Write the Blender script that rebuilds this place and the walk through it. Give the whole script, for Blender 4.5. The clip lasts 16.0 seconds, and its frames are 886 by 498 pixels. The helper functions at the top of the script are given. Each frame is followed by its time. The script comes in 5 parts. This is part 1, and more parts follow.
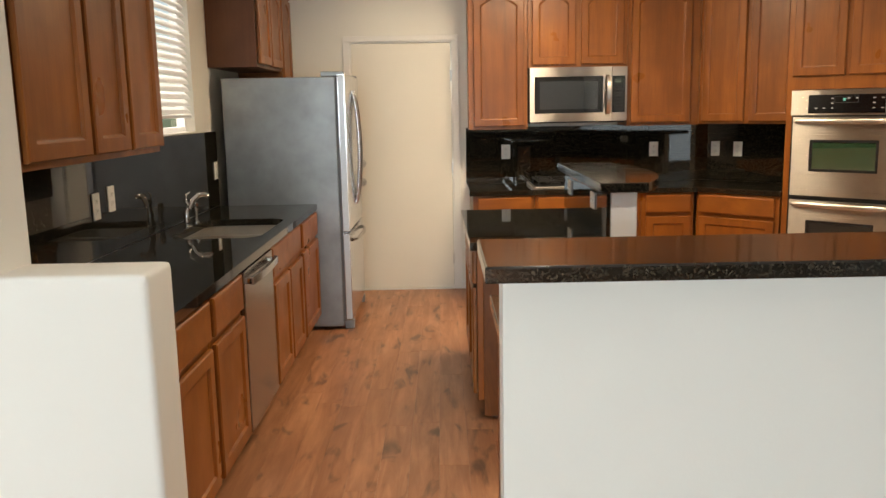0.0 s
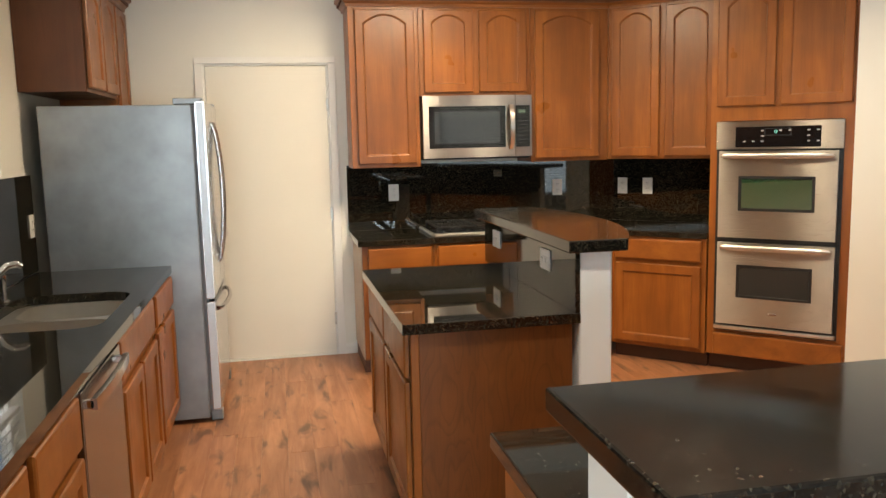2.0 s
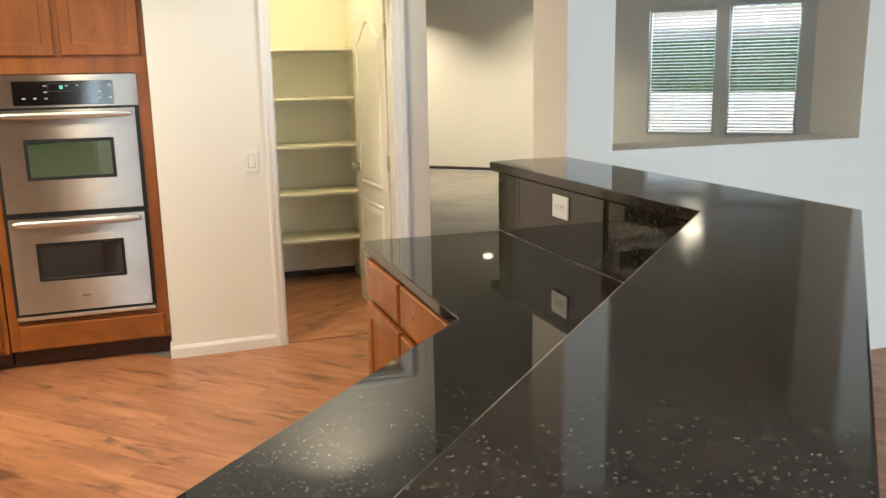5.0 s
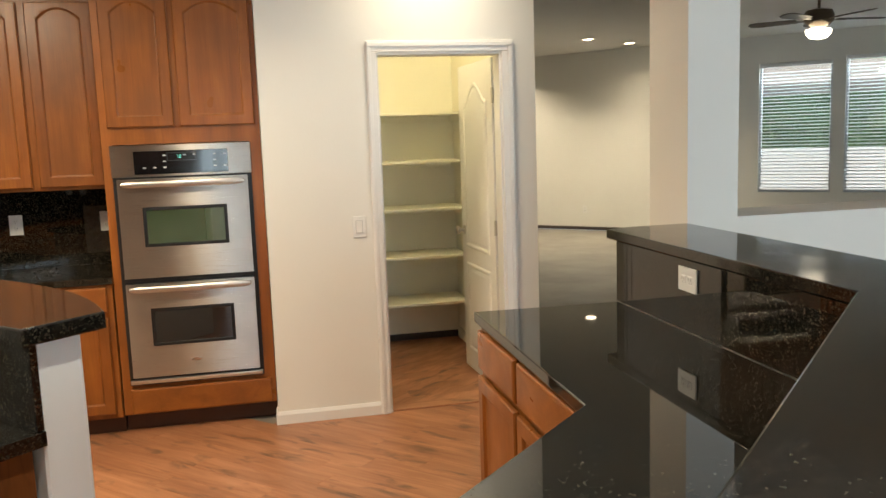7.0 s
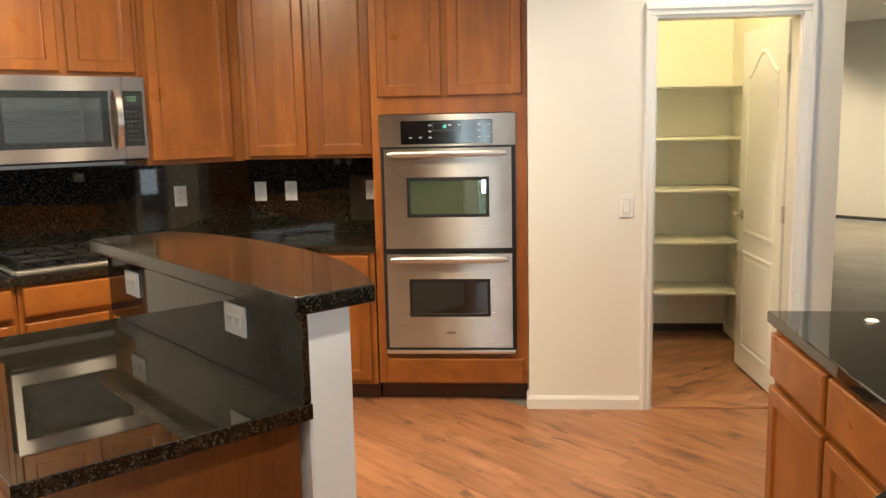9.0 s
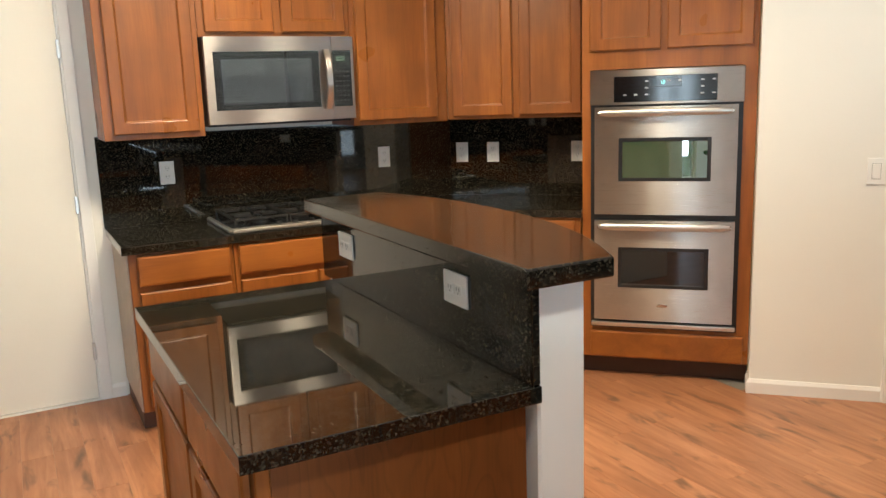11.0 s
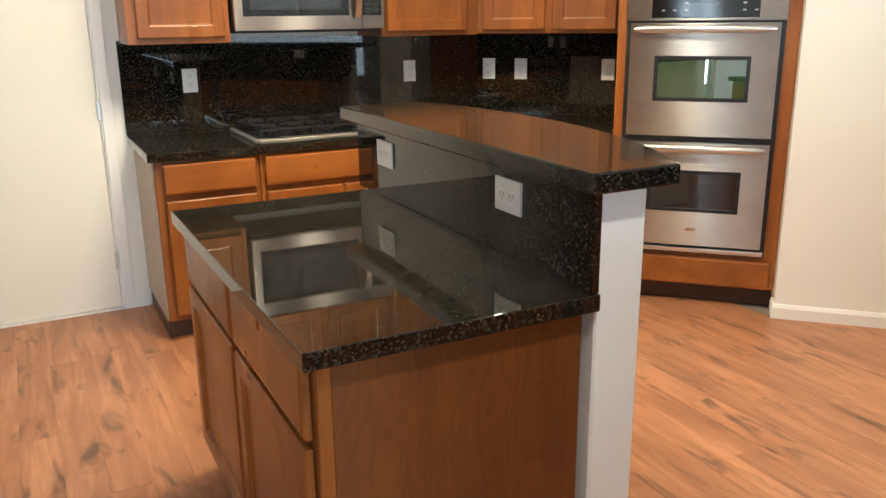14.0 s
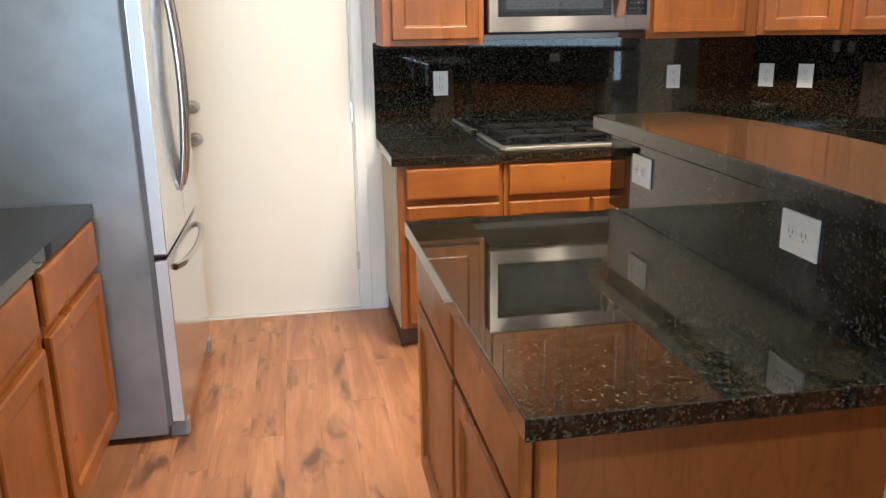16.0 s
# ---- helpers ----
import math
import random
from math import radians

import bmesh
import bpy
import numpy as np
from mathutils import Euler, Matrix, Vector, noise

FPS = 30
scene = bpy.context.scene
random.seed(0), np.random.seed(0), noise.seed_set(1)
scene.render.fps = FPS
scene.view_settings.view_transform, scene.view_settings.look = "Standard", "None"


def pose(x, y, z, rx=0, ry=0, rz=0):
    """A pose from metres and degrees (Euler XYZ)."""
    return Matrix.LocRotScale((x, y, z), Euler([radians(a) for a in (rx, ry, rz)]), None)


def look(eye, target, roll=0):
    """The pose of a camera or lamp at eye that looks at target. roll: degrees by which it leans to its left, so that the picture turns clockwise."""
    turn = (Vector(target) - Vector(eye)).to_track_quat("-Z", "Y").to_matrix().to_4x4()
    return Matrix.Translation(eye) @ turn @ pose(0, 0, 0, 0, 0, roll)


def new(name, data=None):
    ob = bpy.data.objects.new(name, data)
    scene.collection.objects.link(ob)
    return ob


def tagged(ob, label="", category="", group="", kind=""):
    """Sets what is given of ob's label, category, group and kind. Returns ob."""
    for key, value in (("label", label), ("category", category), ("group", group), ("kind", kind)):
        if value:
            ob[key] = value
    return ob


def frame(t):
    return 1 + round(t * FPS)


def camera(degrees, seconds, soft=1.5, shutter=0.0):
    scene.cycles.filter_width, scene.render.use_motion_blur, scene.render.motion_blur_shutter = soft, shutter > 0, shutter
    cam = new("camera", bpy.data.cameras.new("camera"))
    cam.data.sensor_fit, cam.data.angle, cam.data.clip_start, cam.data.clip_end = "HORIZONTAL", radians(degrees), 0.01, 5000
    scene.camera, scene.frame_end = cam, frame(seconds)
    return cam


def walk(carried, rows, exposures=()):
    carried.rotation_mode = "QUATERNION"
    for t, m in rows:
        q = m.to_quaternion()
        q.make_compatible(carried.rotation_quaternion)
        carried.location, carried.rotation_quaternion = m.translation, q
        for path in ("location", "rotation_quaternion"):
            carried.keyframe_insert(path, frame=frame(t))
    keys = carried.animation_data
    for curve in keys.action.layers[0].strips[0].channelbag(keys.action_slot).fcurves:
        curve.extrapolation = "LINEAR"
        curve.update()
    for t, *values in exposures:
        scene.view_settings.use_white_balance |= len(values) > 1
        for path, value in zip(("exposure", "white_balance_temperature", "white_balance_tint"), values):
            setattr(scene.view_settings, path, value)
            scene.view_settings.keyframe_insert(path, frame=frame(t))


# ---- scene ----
cam = camera(56.6, 16.0)
PATH = [
    (0, (0.72, -6.825, 1.507), (0.718, -4.854, 1.17), -1.1),
    (0.5, (0.582, -6.554, 1.541), (0.636, -4.571, 1.291), 0.2),
    (1, (0.426, -6.298, 1.557), (0.63, -4.322, 1.332), -1.4),
    (1.5, (0.391, -6.08, 1.54), (0.716, -4.124, 1.274), -1.8),
    (2, (0.44, -5.805, 1.532), (0.827, -3.862, 1.261), -1.3),
    (2.5, (0.447, -5.585, 1.506), (1.048, -3.709, 1.161), -0.8),
    (3, (0.421, -5.339, 1.513), (1.403, -3.658, 1.055), -1.7),
    (3.5, (0.463, -5.166, 1.489), (1.724, -3.728, 0.906), -1.8),
    (4, (0.457, -5.068, 1.499), (2.022, -3.924, 1.006), 0.1),
    (4.2, (0.427, -5.058, 1.518), (2.064, -4.019, 1.029), -0.5),
    (6.3, (0.275, -4.989, 1.541), (2.074, -4.197, 1.17), -1.1),
    (6.5, (0.295, -4.976, 1.551), (2.062, -4.089, 1.245), -1.3),
    (7, (0.398, -4.917, 1.565), (2.063, -3.842, 1.297), -2.0),
    (7.5, (0.468, -4.873, 1.556), (1.93, -3.538, 1.274), -1.8),
    (8, (0.493, -4.837, 1.539), (1.798, -3.352, 1.234), -1.6),
    (8.2, (0.498, -4.814, 1.538), (1.792, -3.32, 1.233), -1.4),
    (10.3, (0.571, -4.445, 1.532), (1.679, -2.812, 1.201), -2.8),
    (10.5, (0.57, -4.438, 1.526), (1.603, -2.759, 1.186), -2.5),
    (11, (0.546, -4.428, 1.52), (1.448, -2.684, 1.138), -2.0),
    (11.5, (0.502, -4.415, 1.511), (1.291, -2.629, 1.079), -2.1),
    (12, (0.479, -4.401, 1.501), (1.233, -2.607, 1.037), -1.7),
    (12.5, (0.459, -4.398, 1.503), (1.216, -2.605, 1.042), -1.3),
    (13, (0.444, -4.39, 1.499), (1.223, -2.607, 1.039), -1.0),
    (13.5, (0.442, -4.377, 1.483), (1.252, -2.619, 0.98), -1.2),
    (14, (0.453, -4.342, 1.462), (1.328, -2.631, 0.909), -0.6),
    (14.5, (0.496, -4.279, 1.445), (1.274, -2.514, 0.917), -1.6),
    (15, (0.542, -4.17, 1.45), (1.149, -2.332, 0.948), -2.1),
    (15.5, (0.563, -4.128, 1.448), (1.042, -2.257, 0.928), -1.4),
    (16, (0.547, -4.072, 1.442), (0.873, -2.173, 0.907), -1.0),
]
walk(cam, [(t, look(e, g, r)) for t, e, g, r in PATH],
     [(0, 0.27, 7350, 10), (0.5, 0.38, 7800, 11), (1.0, 0.45, 8200, 11), (1.5, 0.48, 7400, 9), (2.5, 0.75, 6900, 7), (3.0, 0.85, 6800, 6), (3.5, 1.05, 6700, 6), (4.2, 0.95, 6500, 6), (6.5, 0.42, 6400, 6), (7.0, 0.45, 6600, 6),
      (8.0, 0.65, 6800, 6), (10.5, 0.7, 6500, 6), (12.5, 0.77, 6100, 5), (14.0, 0.85, 6200, 5), (16, 1.05, 5800, 6)])
# ---- world, sun, exposure ----
world = bpy.data.worlds.new("sky")
scene.world = world
world.use_nodes = True
wn = world.node_tree
sky = wn.nodes.new("ShaderNodeTexSky")
sky.sky_type, sky.sun_disc = "NISHITA", False
sky.sun_elevation, sky.sun_rotation = radians(64), radians(240)
wn.nodes["Background"].inputs[1].default_value = 0.15
wn.links.new(sky.outputs[0], wn.nodes["Background"].inputs[0])
sun = new("sun", bpy.data.lights.new("sun", "SUN"))
sun.data.energy, sun.data.angle, sun.data.color = 5.0, radians(0.5), (1.0, 0.95, 0.88)
sun.matrix_world = look((0, 0, 20), (0.38, 0.22, 19.1))
CEIL = 2.83


def lamp(name, kind, m, energy, colour, size=0.1, size_y=None):
    ob = new(name, bpy.data.lights.new(name, kind))
    ob.data.energy, ob.data.color = energy, colour
    if kind == "AREA":
        ob.data.shape = "RECTANGLE" if size_y else "DISK"
        ob.data.size = size
        if size_y:
            ob.data.size_y = size_y
    else:
        ob.data.shadow_soft_size = size
    ob.matrix_world = m
    return ob


WARM, DAY = (1.0, 0.83, 0.61), (0.70, 0.86, 1.0)
# area lamps add daylight inside rear and side openings, outside sink and far windows
lamp("daylight_rear", "AREA", look((5.1, -10.9, 0.74), (4.3, 0, 1.5)), 14, DAY, 2.8, 0.85)
# strong fill from an added door, kept clear of the glossy reflections
lamp("fill_rear_door", "AREA", look((-0.1, -10.88, 1.1), (0.9, 0, 1.25)), 165, DAY, 2.4, 2.0)
# daylight cut into four narrow strips to streak the oven's steel
for k in range(4):
    y = -6.22 - 0.44 * k
    lamp("side_streak_strip", "AREA", look((-2.92, y, 1.05), (3, y + 1.0, 1.0)), 9, DAY, 0.12, 1.3)
lamp("daylight_sink", "AREA", look((-1.35, -2.36, 2.3), (0.2, -2.36, 1.5)), 5, DAY, 1.5, 1.0)
# hidden above the far windows to light their blind slats
lamp("daylight_far", "AREA", look((13.35, -3.35, 2.72), (12.75, -3.35, 1.3)), 75, DAY, 2.3, 0.4)

# ---- materials ----


def material(name):
    m = bpy.data.materials.new(name)
    m.use_nodes = True
    return m, m.node_tree, m.node_tree.nodes["Principled BSDF"]


def node(nt, kind, **props):
    n = nt.nodes.new(kind)
    for key, value in props.items():
        n.inputs[key].default_value = value
    return n


def ramp(nt, source, stops):
    r = nt.nodes.new("ShaderNodeValToRGB")
    while len(r.color_ramp.elements) < len(stops):
        r.color_ramp.elements.new(0.5)
    for e, (p, c) in zip(r.color_ramp.elements, stops):
        e.position, e.color = p, (*c, 1)
    nt.links.new(source, r.inputs[0])
    return r.outputs[0]


def coords(nt, scale=(1, 1, 1), angle=0.0, kind="Object"):
    tc = nt.nodes.new("ShaderNodeTexCoord")
    mp = nt.nodes.new("ShaderNodeMapping")
    mp.inputs["Scale"].default_value = scale
    mp.inputs["Rotation"].default_value = (0, 0, angle)
    nt.links.new(tc.outputs[kind], mp.inputs[0])
    return mp.outputs[0]


def noise_tex(nt, vec, scale, detail=4, rough=0.55, dist=0.0):
    n = node(nt, "ShaderNodeTexNoise", Scale=scale, Detail=detail, Roughness=rough, Distortion=dist)
    nt.links.new(vec, n.inputs["Vector"])
    return n.outputs["Fac"]


def bump(nt, bsdf, height, strength, distance=0.002):
    b = node(nt, "ShaderNodeBump", Strength=strength, Distance=distance)
    nt.links.new(height, b.inputs["Height"])
    nt.links.new(b.outputs[0], bsdf.inputs["Normal"])


def mixed(nt, fac, a, b, mode="MIX"):
    n = nt.nodes.new("ShaderNodeMix")
    n.data_type, n.blend_type = "RGBA", mode
    for sock, v in ((n.inputs[0], fac), (n.inputs[6], a), (n.inputs[7], b)):
        if isinstance(v, (int, float)):
            sock.default_value = v
        elif isinstance(v, tuple):
            sock.default_value = (*v, 1)
        else:
            nt.links.new(v, sock)
    return n.outputs[2]


def paint(name, colour, rough=0.6, texture=120, strength=0.12, wear=0.06):
    m, nt, b = material(name)
    v = coords(nt)
    big = noise_tex(nt, v, 1.3, 3)
    dark = tuple(c * (1 - 2 * wear) for c in colour)
    nt.links.new(ramp(nt, big, [(0.3, dark), (0.75, colour)]), b.inputs["Base Color"])
    b.inputs["Roughness"].default_value = rough
    bump(nt, b, noise_tex(nt, v, texture, 2), strength)
    return m


def stained_wood(name, lo, mid, hi, rough=0.33, axis=2):
    """A stained timber with its grain along one axis."""
    m, nt, b = material(name)
    s = [9.0, 9.0, 9.0]
    s[axis] = 0.9
    v = coords(nt, tuple(s))
    grain = noise_tex(nt, v, 1.3, 6, 0.55, 0.5)
    fine = [90.0, 90.0, 90.0]
    fine[axis] = 3.0
    pores = noise_tex(nt, coords(nt, tuple(fine)), 2.0, 3)
    blotch = noise_tex(nt, coords(nt, (1, 1, 1)), 3.2, 3)
    c = ramp(nt, grain, [(0.2, lo), (0.5, mid), (0.85, hi)])
    c = mixed(nt, 0.10, c, ramp(nt, pores, [(0.35, tuple(x * 0.5 for x in lo)), (0.6, hi)]))
    c = mixed(nt, ramp(nt, blotch, [(0.35, (0, 0, 0)), (0.7, (0.65, 0.65, 0.65))]), c, tuple(x * 0.64 for x in mid))
    rnd = nt.nodes.new("ShaderNodeObjectInfo")
    vary = ramp(nt, rnd.outputs["Random"], [(0.0, (0.86, 0.86, 0.86)), (1.0, (1.08, 1.08, 1.08))])
    c = mixed(nt, 1.0, c, vary, "MULTIPLY")
    nt.links.new(c, b.inputs["Base Color"])
    nt.links.new(ramp(nt, blotch, [(0.3, (rough - 0.06,) * 3), (0.7, (rough + 0.1,) * 3)]), b.inputs["Roughness"])
    b.inputs["Coat Weight"].default_value = 0.12
    b.inputs["Coat Roughness"].default_value = 0.25
    b.inputs["Specular IOR Level"].default_value = 0.38
    bump(nt, b, pores, 0.05, 0.001)
    return m


def floor_wood(name, axis_angle=0.0):
    m, nt, b = material(name)
    rnd = nt.nodes.new("ShaderNodeObjectInfo")
    isl = nt.nodes.new("ShaderNodeNewGeometry")
    add = nt.nodes.new("ShaderNodeVectorMath")
    add.operation = "MULTIPLY_ADD"
    comb = nt.nodes.new("ShaderNodeCombineXYZ")
    both = nt.nodes.new("ShaderNodeMath")
    both.operation = "ADD"
    nt.links.new(rnd.outputs["Random"], both.inputs[0])
    nt.links.new(isl.outputs["Random Per Island"], both.inputs[1])
    for k in range(3):
        nt.links.new(both.outputs[0], comb.inputs[k])
    nt.links.new(comb.outputs[0], add.inputs[0])
    add.inputs[1].default_value = (37, 53, 11)
    nt.links.new(coords(nt, (1, 1, 1), axis_angle), add.inputs[2])
    mp = nt.nodes.new("ShaderNodeMapping")
    mp.inputs["Scale"].default_value = (9, 0.75, 9)
    nt.links.new(add.outputs[0], mp.inputs[0])
    grain = noise_tex(nt, mp.outputs[0], 1.9, 8, 0.62, 1.1)
    mp2 = nt.nodes.new("ShaderNodeMapping")
    mp2.inputs["Scale"].default_value = (2.4, 0.5, 1)
    nt.links.new(add.outputs[0], mp2.inputs[0])
    cloud = noise_tex(nt, mp2.outputs[0], 2.6, 4, 0.6, 0.4)
    mp3 = nt.nodes.new("ShaderNodeMapping")
    mp3.inputs["Scale"].default_value = (5, 1.6, 5)
    nt.links.new(add.outputs[0], mp3.inputs[0])
    knots = noise_tex(nt, mp3.outputs[0], 2.3, 3, 0.5, 0.5)
    c = ramp(nt, grain, [(0.22, (0.16, 0.060, 0.026)), (0.42, (0.31, 0.132, 0.062)), (0.62, (0.40, 0.186, 0.093)), (0.85, (0.49, 0.262, 0.146))])
    c = mixed(nt, ramp(nt, cloud, [(0.40, (0, 0, 0)), (0.70, (0.75, 0.75, 0.75))]), c, (0.19, 0.072, 0.032))
    c = mixed(nt, ramp(nt, knots, [(0.57, (0, 0, 0)), (0.72, (0.85, 0.85, 0.85))]), c, (0.060, 0.026, 0.015))
    vary = ramp(nt, both.outputs[0], [(0.0, (0.74, 0.71, 0.70)), (0.5, (0.98, 0.96, 0.94)), (1.0, (1.12, 1.13, 1.14))])
    c = mixed(nt, 1.0, c, vary, "MULTIPLY")
    nt.links.new(c, b.inputs["Base Color"])
    nt.links.new(ramp(nt, grain, [(0.2, (0.40,) * 3), (0.8, (0.30,) * 3)]), b.inputs["Roughness"])
    bump(nt, b, grain, 0.12, 0.0015)
    return m


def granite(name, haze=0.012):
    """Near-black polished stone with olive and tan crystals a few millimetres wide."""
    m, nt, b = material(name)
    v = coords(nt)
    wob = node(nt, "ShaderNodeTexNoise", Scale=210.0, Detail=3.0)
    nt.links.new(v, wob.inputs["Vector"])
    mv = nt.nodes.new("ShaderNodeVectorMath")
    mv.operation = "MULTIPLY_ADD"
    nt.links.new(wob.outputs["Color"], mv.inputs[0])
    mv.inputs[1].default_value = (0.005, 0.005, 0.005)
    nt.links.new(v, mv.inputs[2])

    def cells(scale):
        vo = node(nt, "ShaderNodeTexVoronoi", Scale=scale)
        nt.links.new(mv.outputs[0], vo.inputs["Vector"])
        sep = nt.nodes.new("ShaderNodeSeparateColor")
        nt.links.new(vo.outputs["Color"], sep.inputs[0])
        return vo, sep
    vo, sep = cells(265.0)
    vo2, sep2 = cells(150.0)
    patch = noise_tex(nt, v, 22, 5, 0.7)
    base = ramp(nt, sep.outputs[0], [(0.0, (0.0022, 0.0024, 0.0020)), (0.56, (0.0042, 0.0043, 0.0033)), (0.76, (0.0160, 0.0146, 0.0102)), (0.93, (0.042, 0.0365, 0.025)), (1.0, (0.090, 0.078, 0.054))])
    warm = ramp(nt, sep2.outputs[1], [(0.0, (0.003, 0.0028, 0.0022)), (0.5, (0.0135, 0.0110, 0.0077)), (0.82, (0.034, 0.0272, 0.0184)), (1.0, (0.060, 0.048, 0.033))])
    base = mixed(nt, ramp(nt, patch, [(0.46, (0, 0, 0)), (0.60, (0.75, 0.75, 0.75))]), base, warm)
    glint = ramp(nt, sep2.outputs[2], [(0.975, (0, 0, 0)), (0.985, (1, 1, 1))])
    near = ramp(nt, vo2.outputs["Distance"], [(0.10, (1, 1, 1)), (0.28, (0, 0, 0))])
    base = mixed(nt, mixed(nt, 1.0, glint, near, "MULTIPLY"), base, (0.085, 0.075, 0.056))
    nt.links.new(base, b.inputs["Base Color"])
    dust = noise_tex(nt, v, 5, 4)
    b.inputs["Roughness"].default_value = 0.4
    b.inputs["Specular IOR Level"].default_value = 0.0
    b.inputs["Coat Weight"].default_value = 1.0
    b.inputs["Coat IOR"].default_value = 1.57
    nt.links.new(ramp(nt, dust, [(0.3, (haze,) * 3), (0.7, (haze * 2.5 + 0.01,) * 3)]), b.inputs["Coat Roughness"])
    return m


def steel(name, colour=(0.47, 0.455, 0.435), rough=0.22, dull=0.0):
    """Steel brushed level, so that it smears what it mirrors up and down."""
    m, nt, b = material(name)
    brush = noise_tex(nt, coords(nt, (1.5, 1.5, 420)), 3, 2)
    smear = noise_tex(nt, coords(nt), 5, 3)
    b.inputs["Metallic"].default_value = 1.0 - dull
    nt.links.new(ramp(nt, smear, [(0.3, tuple(c * (0.86 - 0.3 * dull) for c in colour)), (0.7, colour)]), b.inputs["Base Color"])
    nt.links.new(ramp(nt, brush, [(0.3, (rough - 0.008,) * 3), (0.7, (rough + 0.008,) * 3)]), b.inputs["Roughness"])
    if dull == 0:
        tg = nt.nodes.new("ShaderNodeTangent")
        tg.direction_type, tg.axis = "RADIAL", "Z"
        nt.links.new(tg.outputs[0], b.inputs["Tangent"])
        b.inputs["Anisotropic"].default_value = 1.0
        b.inputs["Anisotropic Rotation"].default_value = 0.25
        # the faint waviness of rolled sheet
        bump(nt, b, noise_tex(nt, coords(nt, (1, 1, 0.15)), 7, 1), 0.2, 0.004)
    else:
        bump(nt, b, brush, 0.08, 0.0006)
    return m


def plain(name, colour, rough=0.5, metal=0.0, mottle=0.1):
    m, nt, b = material(name)
    n = noise_tex(nt, coords(nt), 14, 3)
    nt.links.new(ramp(nt, n, [(0.3, tuple(c * (1 - mottle) for c in colour)), (0.7, colour)]), b.inputs["Base Color"])
    b.inputs["Roughness"].default_value, b.inputs["Metallic"].default_value = rough, metal
    return m


def glowing(name, colour, strength):
    m, nt, b = material(name)
    b.inputs["Base Color"].default_value = (*colour, 1)
    b.inputs["Emission Color"].default_value = (*colour, 1)
    b.inputs["Emission Strength"].default_value = strength
    return m


def glass(name, colour=(1, 1, 1), rough=0.0):
    m, nt, b = material(name)
    b.inputs["Base Color"].default_value = (*colour, 1)
    b.inputs["Transmission Weight"].default_value, b.inputs["Roughness"].default_value = 1.0, rough
    return m


WALL = paint("wall_paint", (0.79, 0.775, 0.715), 0.75, 90, 0.16, 0.02)
CEILING_PAINT = paint("ceiling_paint", (0.80, 0.79, 0.77), 0.85, 60, 0.25, 0.02)
POST_PAINT = paint("bright_white_paint", (0.87, 0.89, 0.86), 0.45, 70, 0.10, 0.02)
TRIM = paint("trim_paint", (0.80, 0.785, 0.75), 0.38, 40, 0.05, 0.02)
DOOR_PAINT = paint("door_paint", (0.80, 0.765, 0.68), 0.5, 25, 0.06, 0.03)
PANTRY_PAINT = paint("pantry_paint", (0.85, 0.815, 0.66), 0.7, 90, 0.12, 0.03)
WOOD = stained_wood("cabinet_wood", (0.160, 0.046, 0.0080), (0.285, 0.090, 0.0160), (0.410, 0.144, 0.029))
WOOD_H = stained_wood("cabinet_wood_across", (0.160, 0.046, 0.0080), (0.285, 0.090, 0.0160), (0.410, 0.144, 0.029), axis=0)
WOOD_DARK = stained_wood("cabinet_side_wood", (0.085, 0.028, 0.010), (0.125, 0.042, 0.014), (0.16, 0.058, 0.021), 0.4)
END_WOOD = stained_wood("end_panel_veneer", (0.105, 0.034, 0.0075), (0.170, 0.056, 0.0125), (0.235, 0.084, 0.020), 0.4)
ent = END_WOOD.node_tree
eb = ent.nodes["Principled BSDF"]
figure = noise_tex(ent, coords(ent, (2.2, 2.2, 0.55)), 1.9, 3, 0.45, 0.3)
rings = ent.nodes.new("ShaderNodeMath")
rings.operation = "MULTIPLY"
rings.inputs[1].default_value = 26.0
ent.links.new(figure, rings.inputs[0])
saw = ent.nodes.new("ShaderNodeMath")
saw.operation = "FRACT"
ent.links.new(rings.outputs[0], saw.inputs[0])
line = ramp(ent, saw.outputs[0], [(0.0, (0.85, 0.84, 0.83)), (0.25, (1.0, 1.0, 1.0)), (0.85, (1.04, 1.04, 1.04)), (1.0, (0.86, 0.85, 0.84))])
plain_colour = eb.inputs["Base Color"].links[0].from_socket
ent.links.new(mixed(ent, 1.0, plain_colour, line, "MULTIPLY"), eb.inputs["Base Color"])
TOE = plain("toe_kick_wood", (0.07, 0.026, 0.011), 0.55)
PLANK = floor_wood("laminate")
PLANK_DIAG = floor_wood("laminate_pantry", radians(-45))
GRANITE = granite("granite")
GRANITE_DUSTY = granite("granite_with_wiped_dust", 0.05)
STEEL = steel("brushed_steel", (0.60, 0.585, 0.565), 0.13)
STEEL_DIAG = steel("brushed_steel_oven", (0.475, 0.447, 0.406), 0.28)
STEEL_MICROWAVE = steel("brushed_steel_microwave", (0.52, 0.50, 0.47), 0.30)
SATIN_STEEL = plain("satin_steel_bar", (0.66, 0.63, 0.59), 0.3, 1.0, 0.04)
STEEL_SINK = steel("sink_steel", (0.55, 0.52, 0.47), 0.30, 0.15)
FRIDGE_SIDE = steel("fridge_side", (0.33, 0.35, 0.365), 0.38, 0.55)
CHROME = plain("chrome", (0.62, 0.62, 0.61), 0.08, 1.0, 0.03)
NICKEL = plain("satin_nickel", (0.55, 0.52, 0.48), 0.3, 1.0, 0.05)
BLACK_GLASS = plain("black_glass", (0.008, 0.008, 0.009), 0.03)
